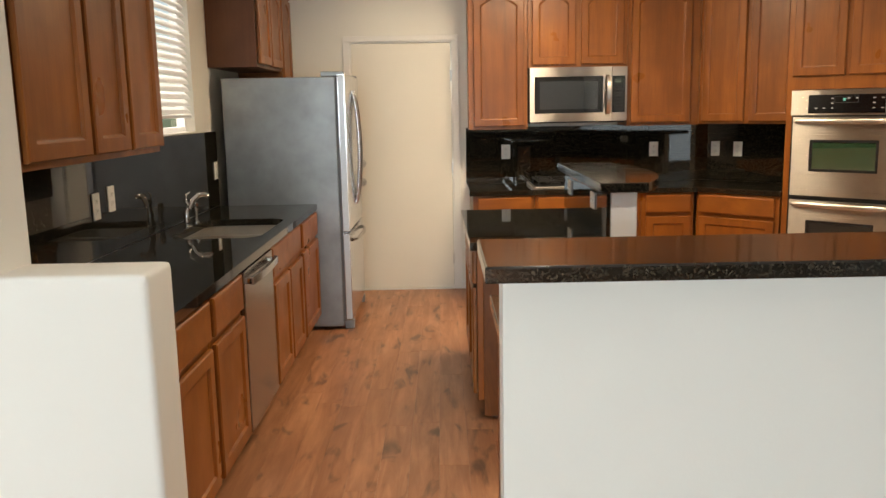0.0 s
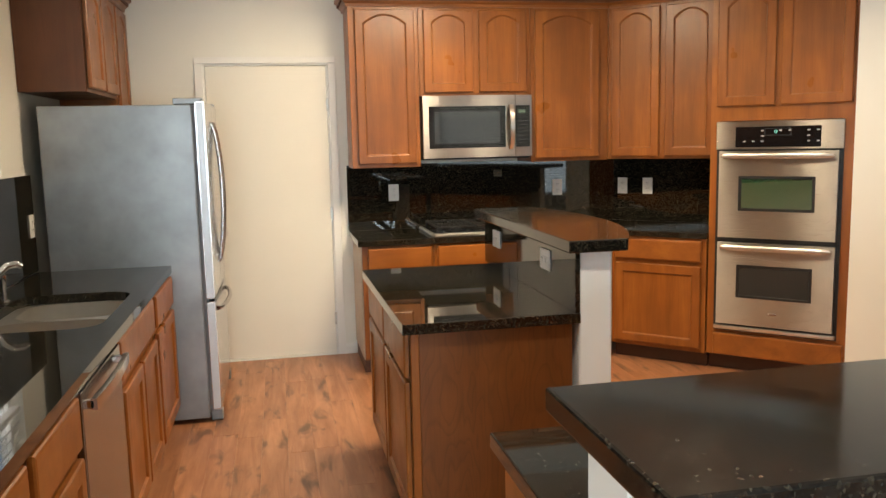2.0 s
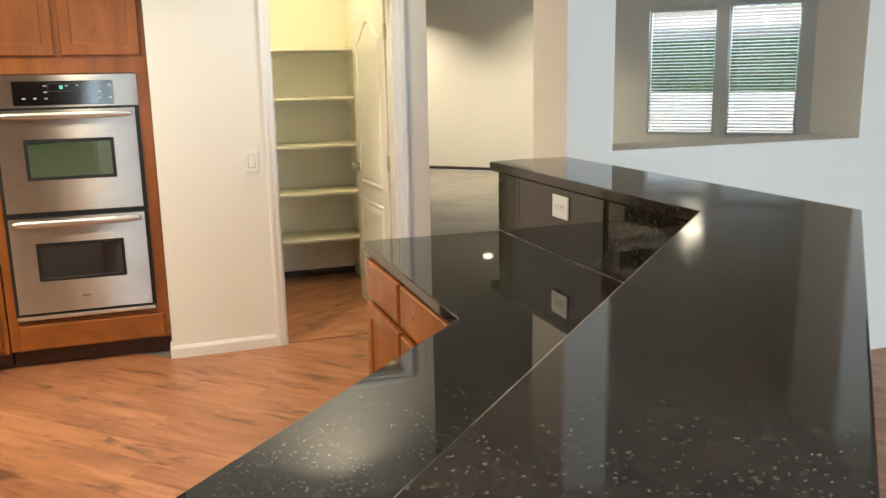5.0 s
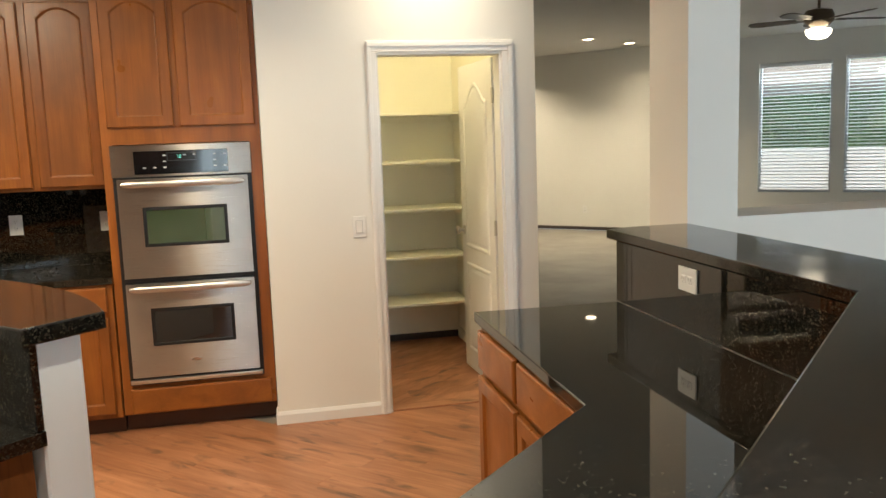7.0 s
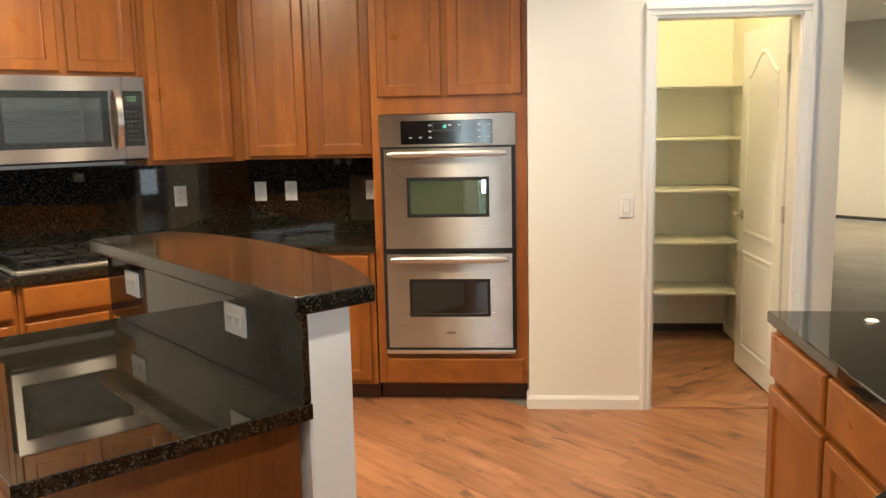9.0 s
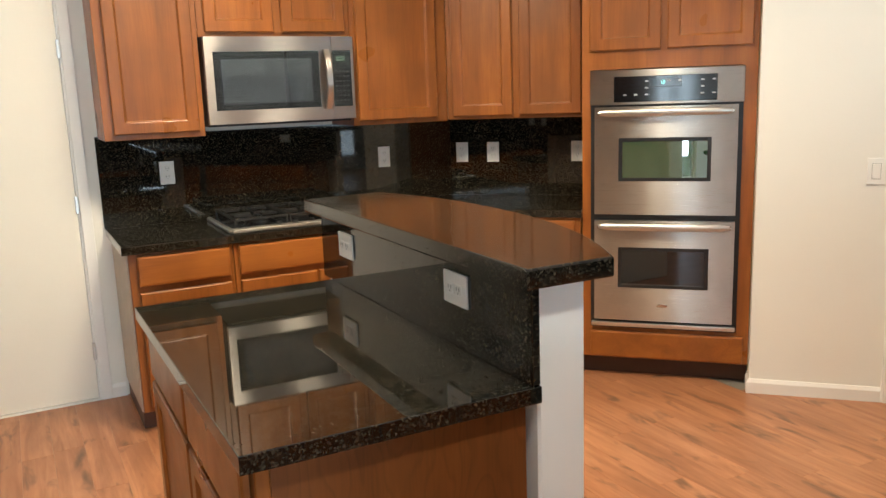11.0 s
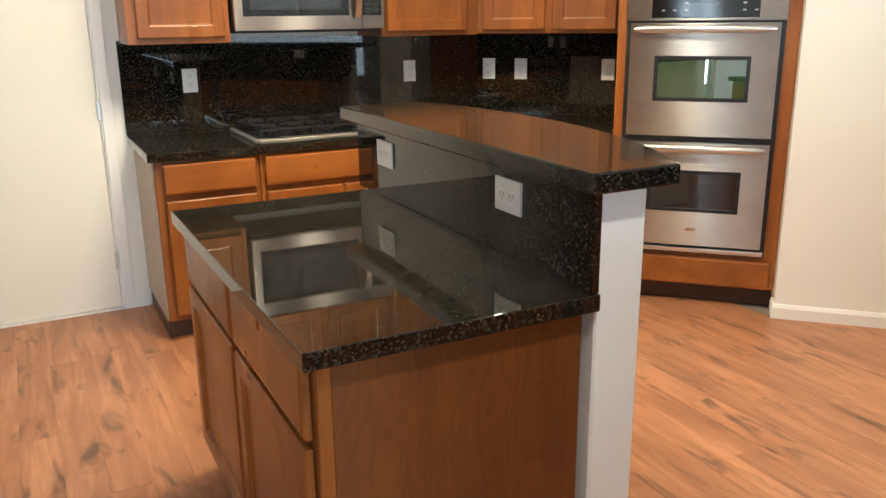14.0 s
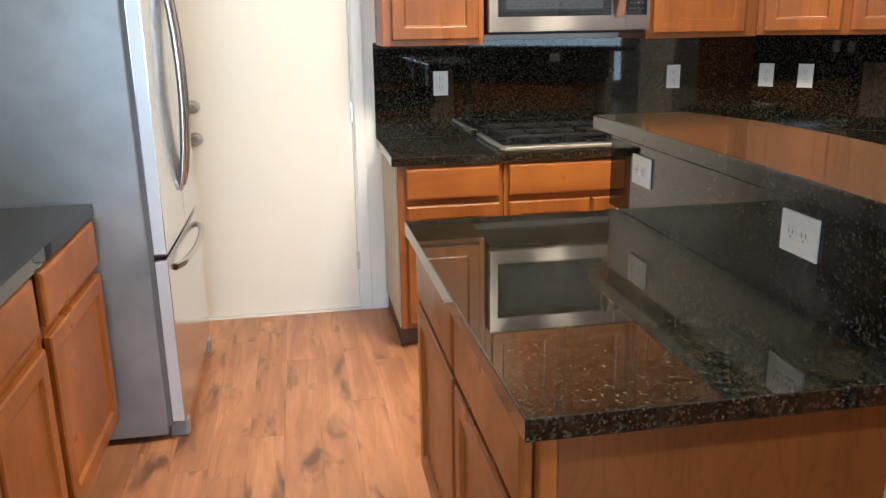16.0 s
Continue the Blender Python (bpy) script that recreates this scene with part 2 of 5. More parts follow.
# green base stands in for the garden mirrored in the upper oven window
OVEN_GLASS = plain("oven_glass", (0.03, 0.075, 0.036), 0.015)
OVEN_GLASS.node_tree.nodes["Principled BSDF"].inputs["IOR"].default_value = 2.6
BLACK_GLASS.node_tree.nodes["Principled BSDF"].inputs["IOR"].default_value = 1.75
DISPLAY = plain("display_black", (0.006, 0.006, 0.007), 0.09)
# steel copy with the dark cabinets' reflection put into its base colour
STEEL_DARKENED = steel("darkened_steel_dishwasher", (0.30, 0.28, 0.26), 0.16)
# bluish base stands in for the window reflected in the microwave
SCREEN_GLASS = plain("screen_glass", (0.022, 0.028, 0.036), 0.03)
SCREEN_GLASS.node_tree.nodes["Principled BSDF"].inputs["IOR"].default_value = 2.2
BLACK = plain("black_plastic", (0.012, 0.012, 0.013), 0.4)
IRON = plain("cast_iron", (0.012, 0.0115, 0.011), 0.42)
PLASTIC = plain("white_plastic", (0.80, 0.79, 0.75), 0.35, 0.0, 0.03)
GREY_MARK = plain("grey_print", (0.05, 0.052, 0.055), 0.5)
PALE_PANEL = plain("pale_side_panel", (0.50, 0.44, 0.37), 0.6)
PALE_MARK = plain("pale_print", (0.45, 0.46, 0.46), 0.5)
DARK_SLOT = plain("dark_slot", (0.32, 0.31, 0.29), 0.6)
CONCRETE = paint("bare_concrete", (0.30, 0.275, 0.235), 0.55, 9, 0.5, 0.22)
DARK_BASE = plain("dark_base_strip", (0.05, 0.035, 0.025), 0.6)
VINYL = plain("window_vinyl", (0.80, 0.80, 0.80), 0.4, 0.0, 0.03)
PANE = glass("window_pane")
FAN_METAL = plain("fan_bronze", (0.10, 0.075, 0.05), 0.35, 0.8)
FAN_BLADE = plain("fan_blade_wood", (0.06, 0.035, 0.02), 0.45)
LENS_GLOW = glowing("downlight_lens", (1.0, 0.80, 0.55), 14)
LENS_SOFT = glowing("light_diffuser", (1.0, 0.84, 0.62), 3)
FAN_GLOW = glowing("fan_globe", (1.0, 0.86, 0.66), 6)
CLOCK_GLOW = glowing("clock_digits", (0.25, 0.9, 0.75), 0.9)
GRASS = plain("grass", (0.06, 0.10, 0.025), 0.9, 0.0, 0.5)
HEDGE = plain("hedge_leaves", (0.08, 0.15, 0.05), 0.8, 0.0, 0.6)
PATIO = plain("pale_patio", (0.78, 0.77, 0.74), 0.8)
WHITE_BLOCK = plain("white_block_paint", (0.80, 0.80, 0.78), 0.8)
STUCCO = plain("stucco", (0.34, 0.29, 0.25), 0.9)
SLAT, snt, sb = material("blind_slat")
sb.inputs["Base Color"].default_value = (0.80, 0.80, 0.79, 1)
sb.inputs["Roughness"].default_value = 0.45
str_ = node(snt, "ShaderNodeBsdfTranslucent", Color=(0.75, 0.78, 0.82, 1))
smx = node(snt, "ShaderNodeMixShader", Fac=0.14)
snt.links.new(sb.outputs[0], smx.inputs[1])
snt.links.new(str_.outputs[0], smx.inputs[2])
snt.links.new(smx.outputs[0], snt.nodes["Material Output"].inputs[0])

# ---- geometry helpers ----


class Frame:
    """A local frame on a wall: u runs to the viewer's right, d out of the wall, z up."""

    def __init__(self, ox, oy, ux, uy):
        k = math.hypot(ux, uy)
        ux, uy = ux / k, uy / k
        self.m = Matrix(((ux, uy, 0, ox), (uy, -ux, 0, oy), (0, 0, 1, 0), (0, 0, 0, 1)))

    def p(self, u, d, z=0.0):
        return self.m @ Vector((u, d, z))


F_BACK = Frame(0, 0, 1, 0)         # u = x, d = -y
F_LEFT = Frame(-0.80, 0, 0, 1)     # u = y, d = x + 0.80
F_DIAG = Frame(0, 0, 1, -1)        # u = (x - y)/sqrt2, d = -(x + y)/sqrt2
F_ISLE = Frame(0, 0, 0, -1)        # u = -y, d = -x
F_PEN = Frame(0, 0, -1, 0)         # u = -x, d = y
F_PEND = Frame(0, 0, -1, -1)       # u = -(x + y)/sqrt2, d = (y - x)/sqrt2
R2 = math.sqrt(2)


def tube_box(bm, lo, hi, bevel=0.0, f=None, seg=1):
    t = bmesh.new()
    vs = [t.verts.new((x, y, z)) for x in (lo[0], hi[0]) for y in (lo[1], hi[1]) for z in (lo[2], hi[2])]
    for q in ((0, 1, 3, 2), (4, 6, 7, 5), (0, 4, 5, 1), (2, 3, 7, 6), (0, 2, 6, 4), (1, 5, 7, 3)):
        t.faces.new([vs[i] for i in q])
    if bevel:
        bmesh.ops.bevel(t, geom=list(t.edges), offset=bevel, segments=seg, profile=0.6, affect="EDGES")
    if f is not None:
        bmesh.ops.transform(t, matrix=f.m if isinstance(f, Frame) else f, verts=t.verts)
    join(bm, t)


def join(bm, t):
    me = bpy.data.meshes.new("tmp")
    t.to_mesh(me)
    t.free()
    bm.from_mesh(me)
    bpy.data.meshes.remove(me)


def boxes(*specs, bevel=0.0, f=None, seg=1):
    bm = bmesh.new()
    for lo, hi in specs:
        tube_box(bm, lo, hi, bevel, f, seg)
    return bm


def tube(bm, points, radius, sides=10, caps=True):
    """A round bar along a polyline; radius a number or one for each point."""
    pts = [Vector(p) for p in points]
    rad = radius if isinstance(radius, (list, tuple)) else [radius] * len(pts)
    rings = []
    ref = Vector((0.31, 0.17, 0.93))
    for i, p in enumerate(pts):
        d = (pts[min(i + 1, len(pts) - 1)] - pts[max(i - 1, 0)]).normalized()
        a = d.cross(ref)
        if a.length < 1e-3:
            a = d.cross(Vector((1, 0, 0)))
        a.normalize()
        b = d.cross(a)
        rings.append([bm.verts.new(p + rad[i] * (math.cos(2 * math.pi * k / sides) * a + math.sin(2 * math.pi * k / sides) * b)) for k in range(sides)])
    for r, s in zip(rings, rings[1:]):
        for k in range(sides):
            bm.faces.new((r[k], r[(k + 1) % sides], s[(k + 1) % sides], s[k]))
    if caps:
        bm.faces.new(rings[0])
        bm.faces.new(rings[-1])
    return bm


def lathe(bm, profile, m, sides=24):
    """Turns (radius, height) rows round the local z axis of the pose m."""
    rings = []
    for r, h in profile:
        rings.append([bm.verts.new(m @ Vector((r * math.cos(2 * math.pi * k / sides), r * math.sin(2 * math.pi * k / sides), h))) for k in range(sides)])
    for a, b in zip(rings, rings[1:]):
        for k in range(sides):
            bm.faces.new((a[k], a[(k + 1) % sides], b[(k + 1) % sides], b[k]))
    for ring in (rings[0], rings[-1]):
        bm.faces.new(ring)
    return bm


def slab(points, z0, z1, bevel=0.004, holes=(), seg=2):
    """A flat slab with the outline given in plan, and holes through it."""
    bm = bmesh.new()
    if not holes:
        bot = [bm.verts.new((x, y, z0)) for x, y in points]
        top = [bm.verts.new((x, y, z1)) for x, y in points]
        n = len(points)
        bm.faces.new(top)
        bm.faces.new(bot)
        for i in range(n):
            bm.faces.new((bot[i], bot[(i + 1) % n], top[(i + 1) % n], top[i]))
        bmesh.ops.recalc_face_normals(bm, faces=bm.faces)
        if bevel:
            es = [e for e in bm.edges if abs(e.verts[0].co.z - e.verts[1].co.z) < 1e-6]
            bmesh.ops.bevel(bm, geom=es, offset=bevel, segments=seg, profile=0.5, affect="EDGES")
        return bm
    for z in (z0, z1):
        edges = []
        for loop in (points, *holes):
            vs = [bm.verts.new((x, y, z)) for x, y in loop]
            edges += [bm.edges.new((vs[i], vs[(i + 1) % len(vs)])) for i in range(len(vs))]
        bmesh.ops.triangle_fill(bm, edges=edges, use_beauty=True)
    for loop in (points, *holes):
        n = len(loop)
        b = [bm.verts.new((x, y, z0)) for x, y in loop]
        t = [bm.verts.new((x, y, z1)) for x, y in loop]
        for i in range(n):
            bm.faces.new((b[i], b[(i + 1) % n], t[(i + 1) % n], t[i]))
    bmesh.ops.remove_doubles(bm, verts=bm.verts, dist=1e-5)
    return bm


def link_mesh(name, bm, mat, smooth=False):
    bmesh.ops.recalc_face_normals(bm, faces=bm.faces)
    me = bpy.data.meshes.new(name)
    bm.to_mesh(me)
    bm.free()
    me.materials.append(mat)
    if smooth:
        me.polygons.foreach_set("use_smooth", [q.area < 0.004 for q in me.polygons])
        me.set_sharp_from_angle(angle=radians(35))
    return new(name, me)


def thing(name, at, label, category, group=""):
    """An empty at the thing's base, to carry its parts."""
    ob = new(name)
    ob.empty_display_size = 0.05
    ob.matrix_basis = Matrix.Translation((*at, 0.0)[:3])
    return tagged(ob, label, category, group)


def part(name, bm, mat, parent, label="", smooth=False):
    """Links a bmesh, whose places are in the world, as one mesh under a thing or under a part."""
    ob = link_mesh(name, bm, mat, smooth)
    ob.parent = parent
    if parent.parent is None:
        ob.matrix_parent_inverse = parent.matrix_basis.inverted()
    return tagged(ob, label)


def single(name, bm, mat, label, category, smooth=False, group=""):
    """A thing that is one mesh."""
    return tagged(link_mesh(name, bm, mat, smooth), label, category, group)


def structure(name, bm, mat, label, smooth=False):
    return tagged(link_mesh(name, bm, mat, smooth), label, name.split("_")[0], kind="structure")


def wall_mesh(f, us, ds, zs, openings=()):
    """A wall from us[0] to us[1] along a frame, ds thick, with openings (u0, u1, z0, z1) right through it."""
    gu = sorted({*us, *[o[0] for o in openings], *[o[1] for o in openings]})
    gz = sorted({*zs, *[o[2] for o in openings], *[o[3] for o in openings]})
    gu = [u for u in gu if us[0] - 1e-9 <= u <= us[1] + 1e-9]
    gz = [z for z in gz if zs[0] - 1e-9 <= z <= zs[1] + 1e-9]

    def solid(i, j):
        if not (0 <= i < len(gu) - 1 and 0 <= j < len(gz) - 1):
            return False
        u, z = (gu[i] + gu[i + 1]) / 2, (gz[j] + gz[j + 1]) / 2
        return not any(o[0] < u < o[1] and o[2] < z < o[3] for o in openings)
    bm = bmesh.new()
    cache = {}

    def v(u, d, z):
        key = (round(u, 5), round(d, 5), round(z, 5))
        if key not in cache:
            cache[key] = bm.verts.new(f.p(u, d, z))
        return cache[key]
    d0, d1 = ds
    for i in range(len(gu) - 1):
        for j in range(len(gz) - 1):
            if not solid(i, j):
                continue
            a, b, c, e = gu[i], gu[i + 1], gz[j], gz[j + 1]
            bm.faces.new((v(a, d1, c), v(b, d1, c), v(b, d1, e), v(a, d1, e)))
            bm.faces.new((v(a, d0, c), v(a, d0, e), v(b, d0, e), v(b, d0, c)))
            if not solid(i - 1, j):
                bm.faces.new((v(a, d0, c), v(a, d1, c), v(a, d1, e), v(a, d0, e)))
            if not solid(i + 1, j):
                bm.faces.new((v(b, d0, c), v(b, d0, e), v(b, d1, e), v(b, d1, c)))
            if not solid(i, j - 1):
                bm.faces.new((v(a, d0, c), v(b, d0, c), v(b, d1, c), v(a, d1, c)))
            if not solid(i, j + 1):
                bm.faces.new((v(a, d0, e), v(a, d1, e), v(b, d1, e), v(b, d0, e)))
    return bm


def sweep(path, profile, side=1, closed=False):
    """A moulding: profile rows (out, z) carried along a path in plan with mitred corners."""
    pts = [Vector((x, y)) for x, y in path]
    bm = bmesh.new()
    rings = []
    for i, p in enumerate(pts):
        a = (p - pts[i - 1]).normalized() if i else None
        b = (pts[i + 1] - p).normalized() if i + 1 < len(pts) else None
        na = Vector((a.y, -a.x)) * side if a else None
        nb = Vector((b.y, -b.x)) * side if b else None
        if na and nb:
            n = (na + nb) / (1 + na.dot(nb))
        else:
            n = na or nb
        rings.append([bm.verts.new((p.x + n.x * o, p.y + n.y * o, z)) for o, z in profile])
    k = len(profile)
    for r, s in zip(rings, rings[1:]):
        for j in range(k):
            bm.faces.new((r[j], r[(j + 1) % k], s[(j + 1) % k], s[j]))
    bm.faces.new(rings[0])
    bm.faces.new(rings[-1])
    return bm


def panel_front(f, u0, u1, z0, z1, d, arch=0.0, stile=0.052, thick=0.019, flat=False):
    """A framed cabinet door with a sunk panel; arch: rise of the arched top rail. flat: a drawer front."""
    bm = bmesh.new()
    n_arc = 10 if arch else 0

    def loop(off, dd, inner=False):
        if inner:
            a, b, lo, hi = u0 + stile + off, u1 - stile - off, z0 + stile + off, z1 - stile - off
            rise = arch
            if arch:
                hi = z1 - 0.027 - off
                rise = arch + 0.012
        else:
            a, b, lo, hi, rise = u0 + off, u1 - off, z0 + off, z1 - off, 0.0
        pts = [(a, lo), (b, lo), (b, hi - rise)]
        for k in range(1, n_arc):
            t = k / n_arc
            pts.append((b + (a - b) * t, hi - rise + rise * 4 * t * (1 - t)))
        pts.append((a, hi - rise))
        return [bm.verts.new(f.p(u, dd, z)) for u, z in pts]
    if flat:
        loops = [loop(0, d), loop(0, d + thick - 0.007), loop(0.004, d + thick - 0.002), loop(0.012, d + thick)]
    else:
        loops = [loop(0, d), loop(0, d + thick - 0.005), loop(0.005, d + thick), loop(0, d + thick, True),
                 loop(0.004, d + thick - 0.002, True), loop(0.009, d + thick - 0.010, True), loop(0.013, d + thick - 0.011, True)]
    for p, q in zip(loops, loops[1:]):
        for k in range(len(p)):
            bm.faces.new((p[k], p[(k + 1) % len(p)], q[(k + 1) % len(q)], q[k]))
    bm.faces.new(loops[-1])
    bm.faces.new(loops[0])
    return bm


def cabinet(name, f, u0, u1, z0, z1, d0, d1, doors=(), drawers=(), toe=0.0, label="", arch=0.0, group="", mat_side=None):
    """A cabinet unit: carcass, doors and drawer fronts (u0, u1, z0, z1)."""
    c = f.p((u0 + u1) / 2, (d0 + d1) / 2, z0)
    t = thing(name, c, label, "cabinet", group)
    part("carcass", boxes(((u0, d0, z0 + toe), (u1, d1, z1)), bevel=0.0015, f=f), mat_side or WOOD, t)
    if toe:
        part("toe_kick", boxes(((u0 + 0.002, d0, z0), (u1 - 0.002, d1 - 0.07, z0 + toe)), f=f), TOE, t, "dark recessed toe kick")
    for a, b, lo, hi in doors:
        part("door", panel_front(f, a, b, lo, hi, d1 + 0.006, arch), WOOD, t)
    for a, b, lo, hi in drawers:
        part("drawer_front", panel_front(f, a, b, lo, hi, d1 + 0.006, flat=True), WOOD_H, t)
    return t


def outlet(f, u, d, z, label, wide=False, switch=False, group="outlets"):
    """A cover plate with its sockets or rocker."""
    w, h = (0.118, 0.082) if wide else (0.073, 0.117)
    t = thing("light_switch" if switch else "outlet", f.p(u, d, z - h / 2), label, "switch" if switch else "outlet", group)
    plate = part("plate", boxes(((u - w / 2, d, z - h / 2), (u + w / 2, d + 0.006, z + h / 2)), bevel=0.002, f=f, seg=2), PLASTIC, t)
    if switch:
        # grey sheet paints the shaded gap round the rocker
        part("reveal_shade", boxes(((u - 0.019, d + 0.004, z - 0.036), (u + 0.019, d + 0.0066, z + 0.036)), f=f), DARK_SLOT, t)
        part("rocker", boxes(((u - 0.017, d + 0.004, z - 0.034), (u + 0.017, d + 0.010, z + 0.034)), bevel=0.002, f=f), PLASTIC, t)
        return t
    for s in (-1, 1):
        cu, cz = (u + s * 0.021, z) if wide else (u, z + s * 0.021)
        part("socket", boxes(((cu - 0.016, d + 0.004, cz - 0.014), (cu + 0.016, d + 0.0085, cz + 0.014)), bevel=0.003, f=f), PLASTIC, t)
        part("slots", boxes(((cu - 0.008, d + 0.008, cz - 0.002), (cu - 0.005, d + 0.0092, cz + 0.008)), ((cu + 0.005, d + 0.008, cz - 0.002), (cu + 0.008, d + 0.0092, cz + 0.008)), ((cu - 0.002, d + 0.008, cz - 0.010), (cu + 0.002, d + 0.0092, cz - 0.006)), f=f), DARK_SLOT, t)
    return t

# ---- structure ----
T = 0.12
WALL_D = -1.365            # d of the pantry's front wall (x + y = 1.93)
NOOK_D = -2.058            # d of the slanted wall behind the counter (x + y = 2.91)
OVEN_D = -1.471            # d of the oven cabinet's face (x + y = 2.08)
COL_D = -0.021             # d of the far slanted wall's face (x + y = 0.03)

sub = slab([(-3.0, -11.0), (12.87, -11.0), (12.87, 5.0), (3.4, 5.0), (3.4, 0.12), (-0.94, 0.12), (-0.94, -4.75), (-3.0, -4.75)], -0.12, -0.008, 0)
floor_ob = structure("floor", sub, CONCRETE, "bare grey concrete floor with old glue marks")
ceil = slab([(-3.0, -11.0), (12.87, -11.0), (12.87, 5.0), (3.4, 5.0), (3.4, 0.12), (-0.94, 0.12), (-0.94, -4.75), (-3.0, -4.75)], CEIL, CEIL + 0.15, 0)
structure("ceiling", ceil, CEILING_PAINT, "flat white painted ceiling with fine texture")
structure("wall_north", wall_mesh(F_BACK, (-0.94, 3.4), (-T, 0.0), (0, CEIL), [(-0.012, 0.815, 0.0, 2.045)]), WALL, "cream painted back wall with a doorway")
structure("wall_west", wall_mesh(Frame(-0.82, 0, 0, 1), (-4.55, 0.0), (-T, 0.0), (0, CEIL), [(-3.10, -1.62, 1.39, 2.42)]), WALL, "cream painted wall with the sink window")
structure("wall_nook", wall_mesh(F_DIAG, (2.05, 3.76), (NOOK_D - T, NOOK_D), (0, CEIL)), WALL, "cream painted slanted corner wall")
structure("wall_pantry_front", wall_mesh(F_DIAG, (3.764, 5.312), (WALL_D - T, WALL_D), (0, CEIL), [(4.400, 5.112, 0.0, 2.035)]), WALL, "white painted slanted wall with the pantry doorway")
structure("wall_pantry_left", wall_mesh(F_DIAG, (3.764, 3.884), (-3.05, WALL_D - T), (0, CEIL)), PANTRY_PAINT, "cream painted pantry side wall")
structure("wall_pantry_right", wall_mesh(F_DIAG, (5.215, 5.312), (-3.05, WALL_D - T), (0, CEIL)), PANTRY_PAINT, "cream painted pantry side wall")
structure("wall_pantry_back", wall_mesh(F_DIAG, (3.764, 5.312), (-3.17, -3.05), (0, CEIL)), PANTRY_PAINT, "cream painted pantry back wall")
structure("wall_pass_through", wall_mesh(F_DIAG, (5.529, 8.6), (COL_D - 0.35, COL_D), (0, CEIL), [(5.768, 7.22, 1.18, CEIL)]), WALL, "white painted wall with a wide open pass-through")
structure("wall_post", wall_mesh(F_BACK, (-3.0, -0.44), (4.55, 4.75), (0, CEIL)), WALL, "white painted wall end beside the sink counter")
structure("wall_east", wall_mesh(Frame(12.87, 0, 0, -1), (-5.0, 11.0), (-T, 0.0), (0, CEIL), [(2.31, 3.27, 0.63, 2.44), (3.43, 4.37, 0.63, 2.48)]), WALL, "cream painted far wall with two windows")
structure("wall_south", wall_mesh(Frame(0, -11.0, -1, 0), (-12.99, 3.12), (-T, 0.0), (0, CEIL), [(-6.6, -3.6, 0.3, 2.35), (-1.15, 1.35, 0.02, 2.1)]), WALL, "cream painted rear wall with a wide window")
structure("wall_patio_side", wall_mesh(Frame(-3.0, 0, 0, 1), (-11.0, -4.55), (-T, 0.0), (0, CEIL), [(-7.86, -5.86, 0.02, 2.1)]), WALL, "cream painted side wall with a patio doorway")
structure("wall_far_north", boxes(((3.28, 5.0, 0), (12.99, 5.12, CEIL))), WALL, "cream painted far room wall")
structure("wall_far_west", boxes(((3.28, 0.12, 0), (3.40, 5.0, CEIL))), WALL, "cream painted far room wall")

# low wall with rounded edges beside the sink counter
pony = boxes(((-0.52, -4.752, 0.0), (-0.045, -4.548, 1.10)), bevel=0.022, seg=4)
structure("wall_low_sink", pony, WALL, "low white wall with rounded edges", True)
# the peninsula's low wall, straight and then slanted
pen_wall = slab([(0.862, -4.862), (2.56 + 0.062, -4.862), (3.640, -3.844), (3.545, -3.758), (2.575, -4.728), (0.862, -4.728)], 0.0, 1.128, 0.006)
structure("wall_low_peninsula", pen_wall, WALL, "low white wall that carries the raised bar")
isle_wall = boxes(((1.500, -3.012, 0.0), (1.626, -1.70, 1.108)), bevel=0.006)
structure("wall_low_island", isle_wall, POST_PAINT, "short white wall that carries the island bar")

# skirting
def skirting(name, path, side, mat=TRIM, h=0.072, label="white moulded skirting board"):
    prof = [(0.001, 0.0), (0.013, 0.0), (0.013, h - 0.018), (0.006, h), (0.001, h)]
    return structure(name, sweep(path, prof, side), mat, label)


def dg(s, d):
    v = F_DIAG.p(s, d)
    return (v.x, v.y)


skirting("baseboard_pantry_wall", [dg(3.764, WALL_D - 0.10), dg(3.764, WALL_D), dg(4.345, WALL_D)], 1)
skirting("baseboard_pantry_wall_end", [dg(5.182, WALL_D), dg(5.312, WALL_D), dg(5.312, -1.6)], 1)
skirting("baseboard_pantry_right", [dg(5.215, -3.05), dg(5.215, WALL_D - T)], 1, PANTRY_PAINT)
# dark strip paints the shade where the back wall meets the floor
skirting("baseboard_pantry_back", [dg(3.884, -3.05), dg(5.213, -3.05)], 1, DARK_BASE, 0.05, "dark strip standing in for shade along the pantry floor")
skirting("baseboard_back_wall", [(0.868, 0.0), (0.940, 0.0)], 1)
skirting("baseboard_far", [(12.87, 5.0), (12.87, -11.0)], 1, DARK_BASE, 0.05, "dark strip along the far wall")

# the door to the garage
door_1 = thing("door_1", (0.40, 0, 0), "closed flat cream door with two satin knobs", "door")
tagged(door_1, kind="structure")
part("leaf", boxes(((0.0, -0.002, 0.012), (0.803, -0.040, 2.03)), bevel=0.002, f=F_BACK), DOOR_PAINT, door_1)
cas = bmesh.new()
for lo, hi in (((-0.066, 0.001, 0.0), (-0.012, 0.017, 2.047)), ((0.815, 0.001, 0.0), (0.868, 0.017, 2.047)), ((-0.066, 0.001, 2.047), (0.868, 0.017, 2.09))):
    tube_box(cas, lo, hi, 0.004, F_BACK, 2)
part("casing", cas, TRIM, door_1, "white painted door casing")
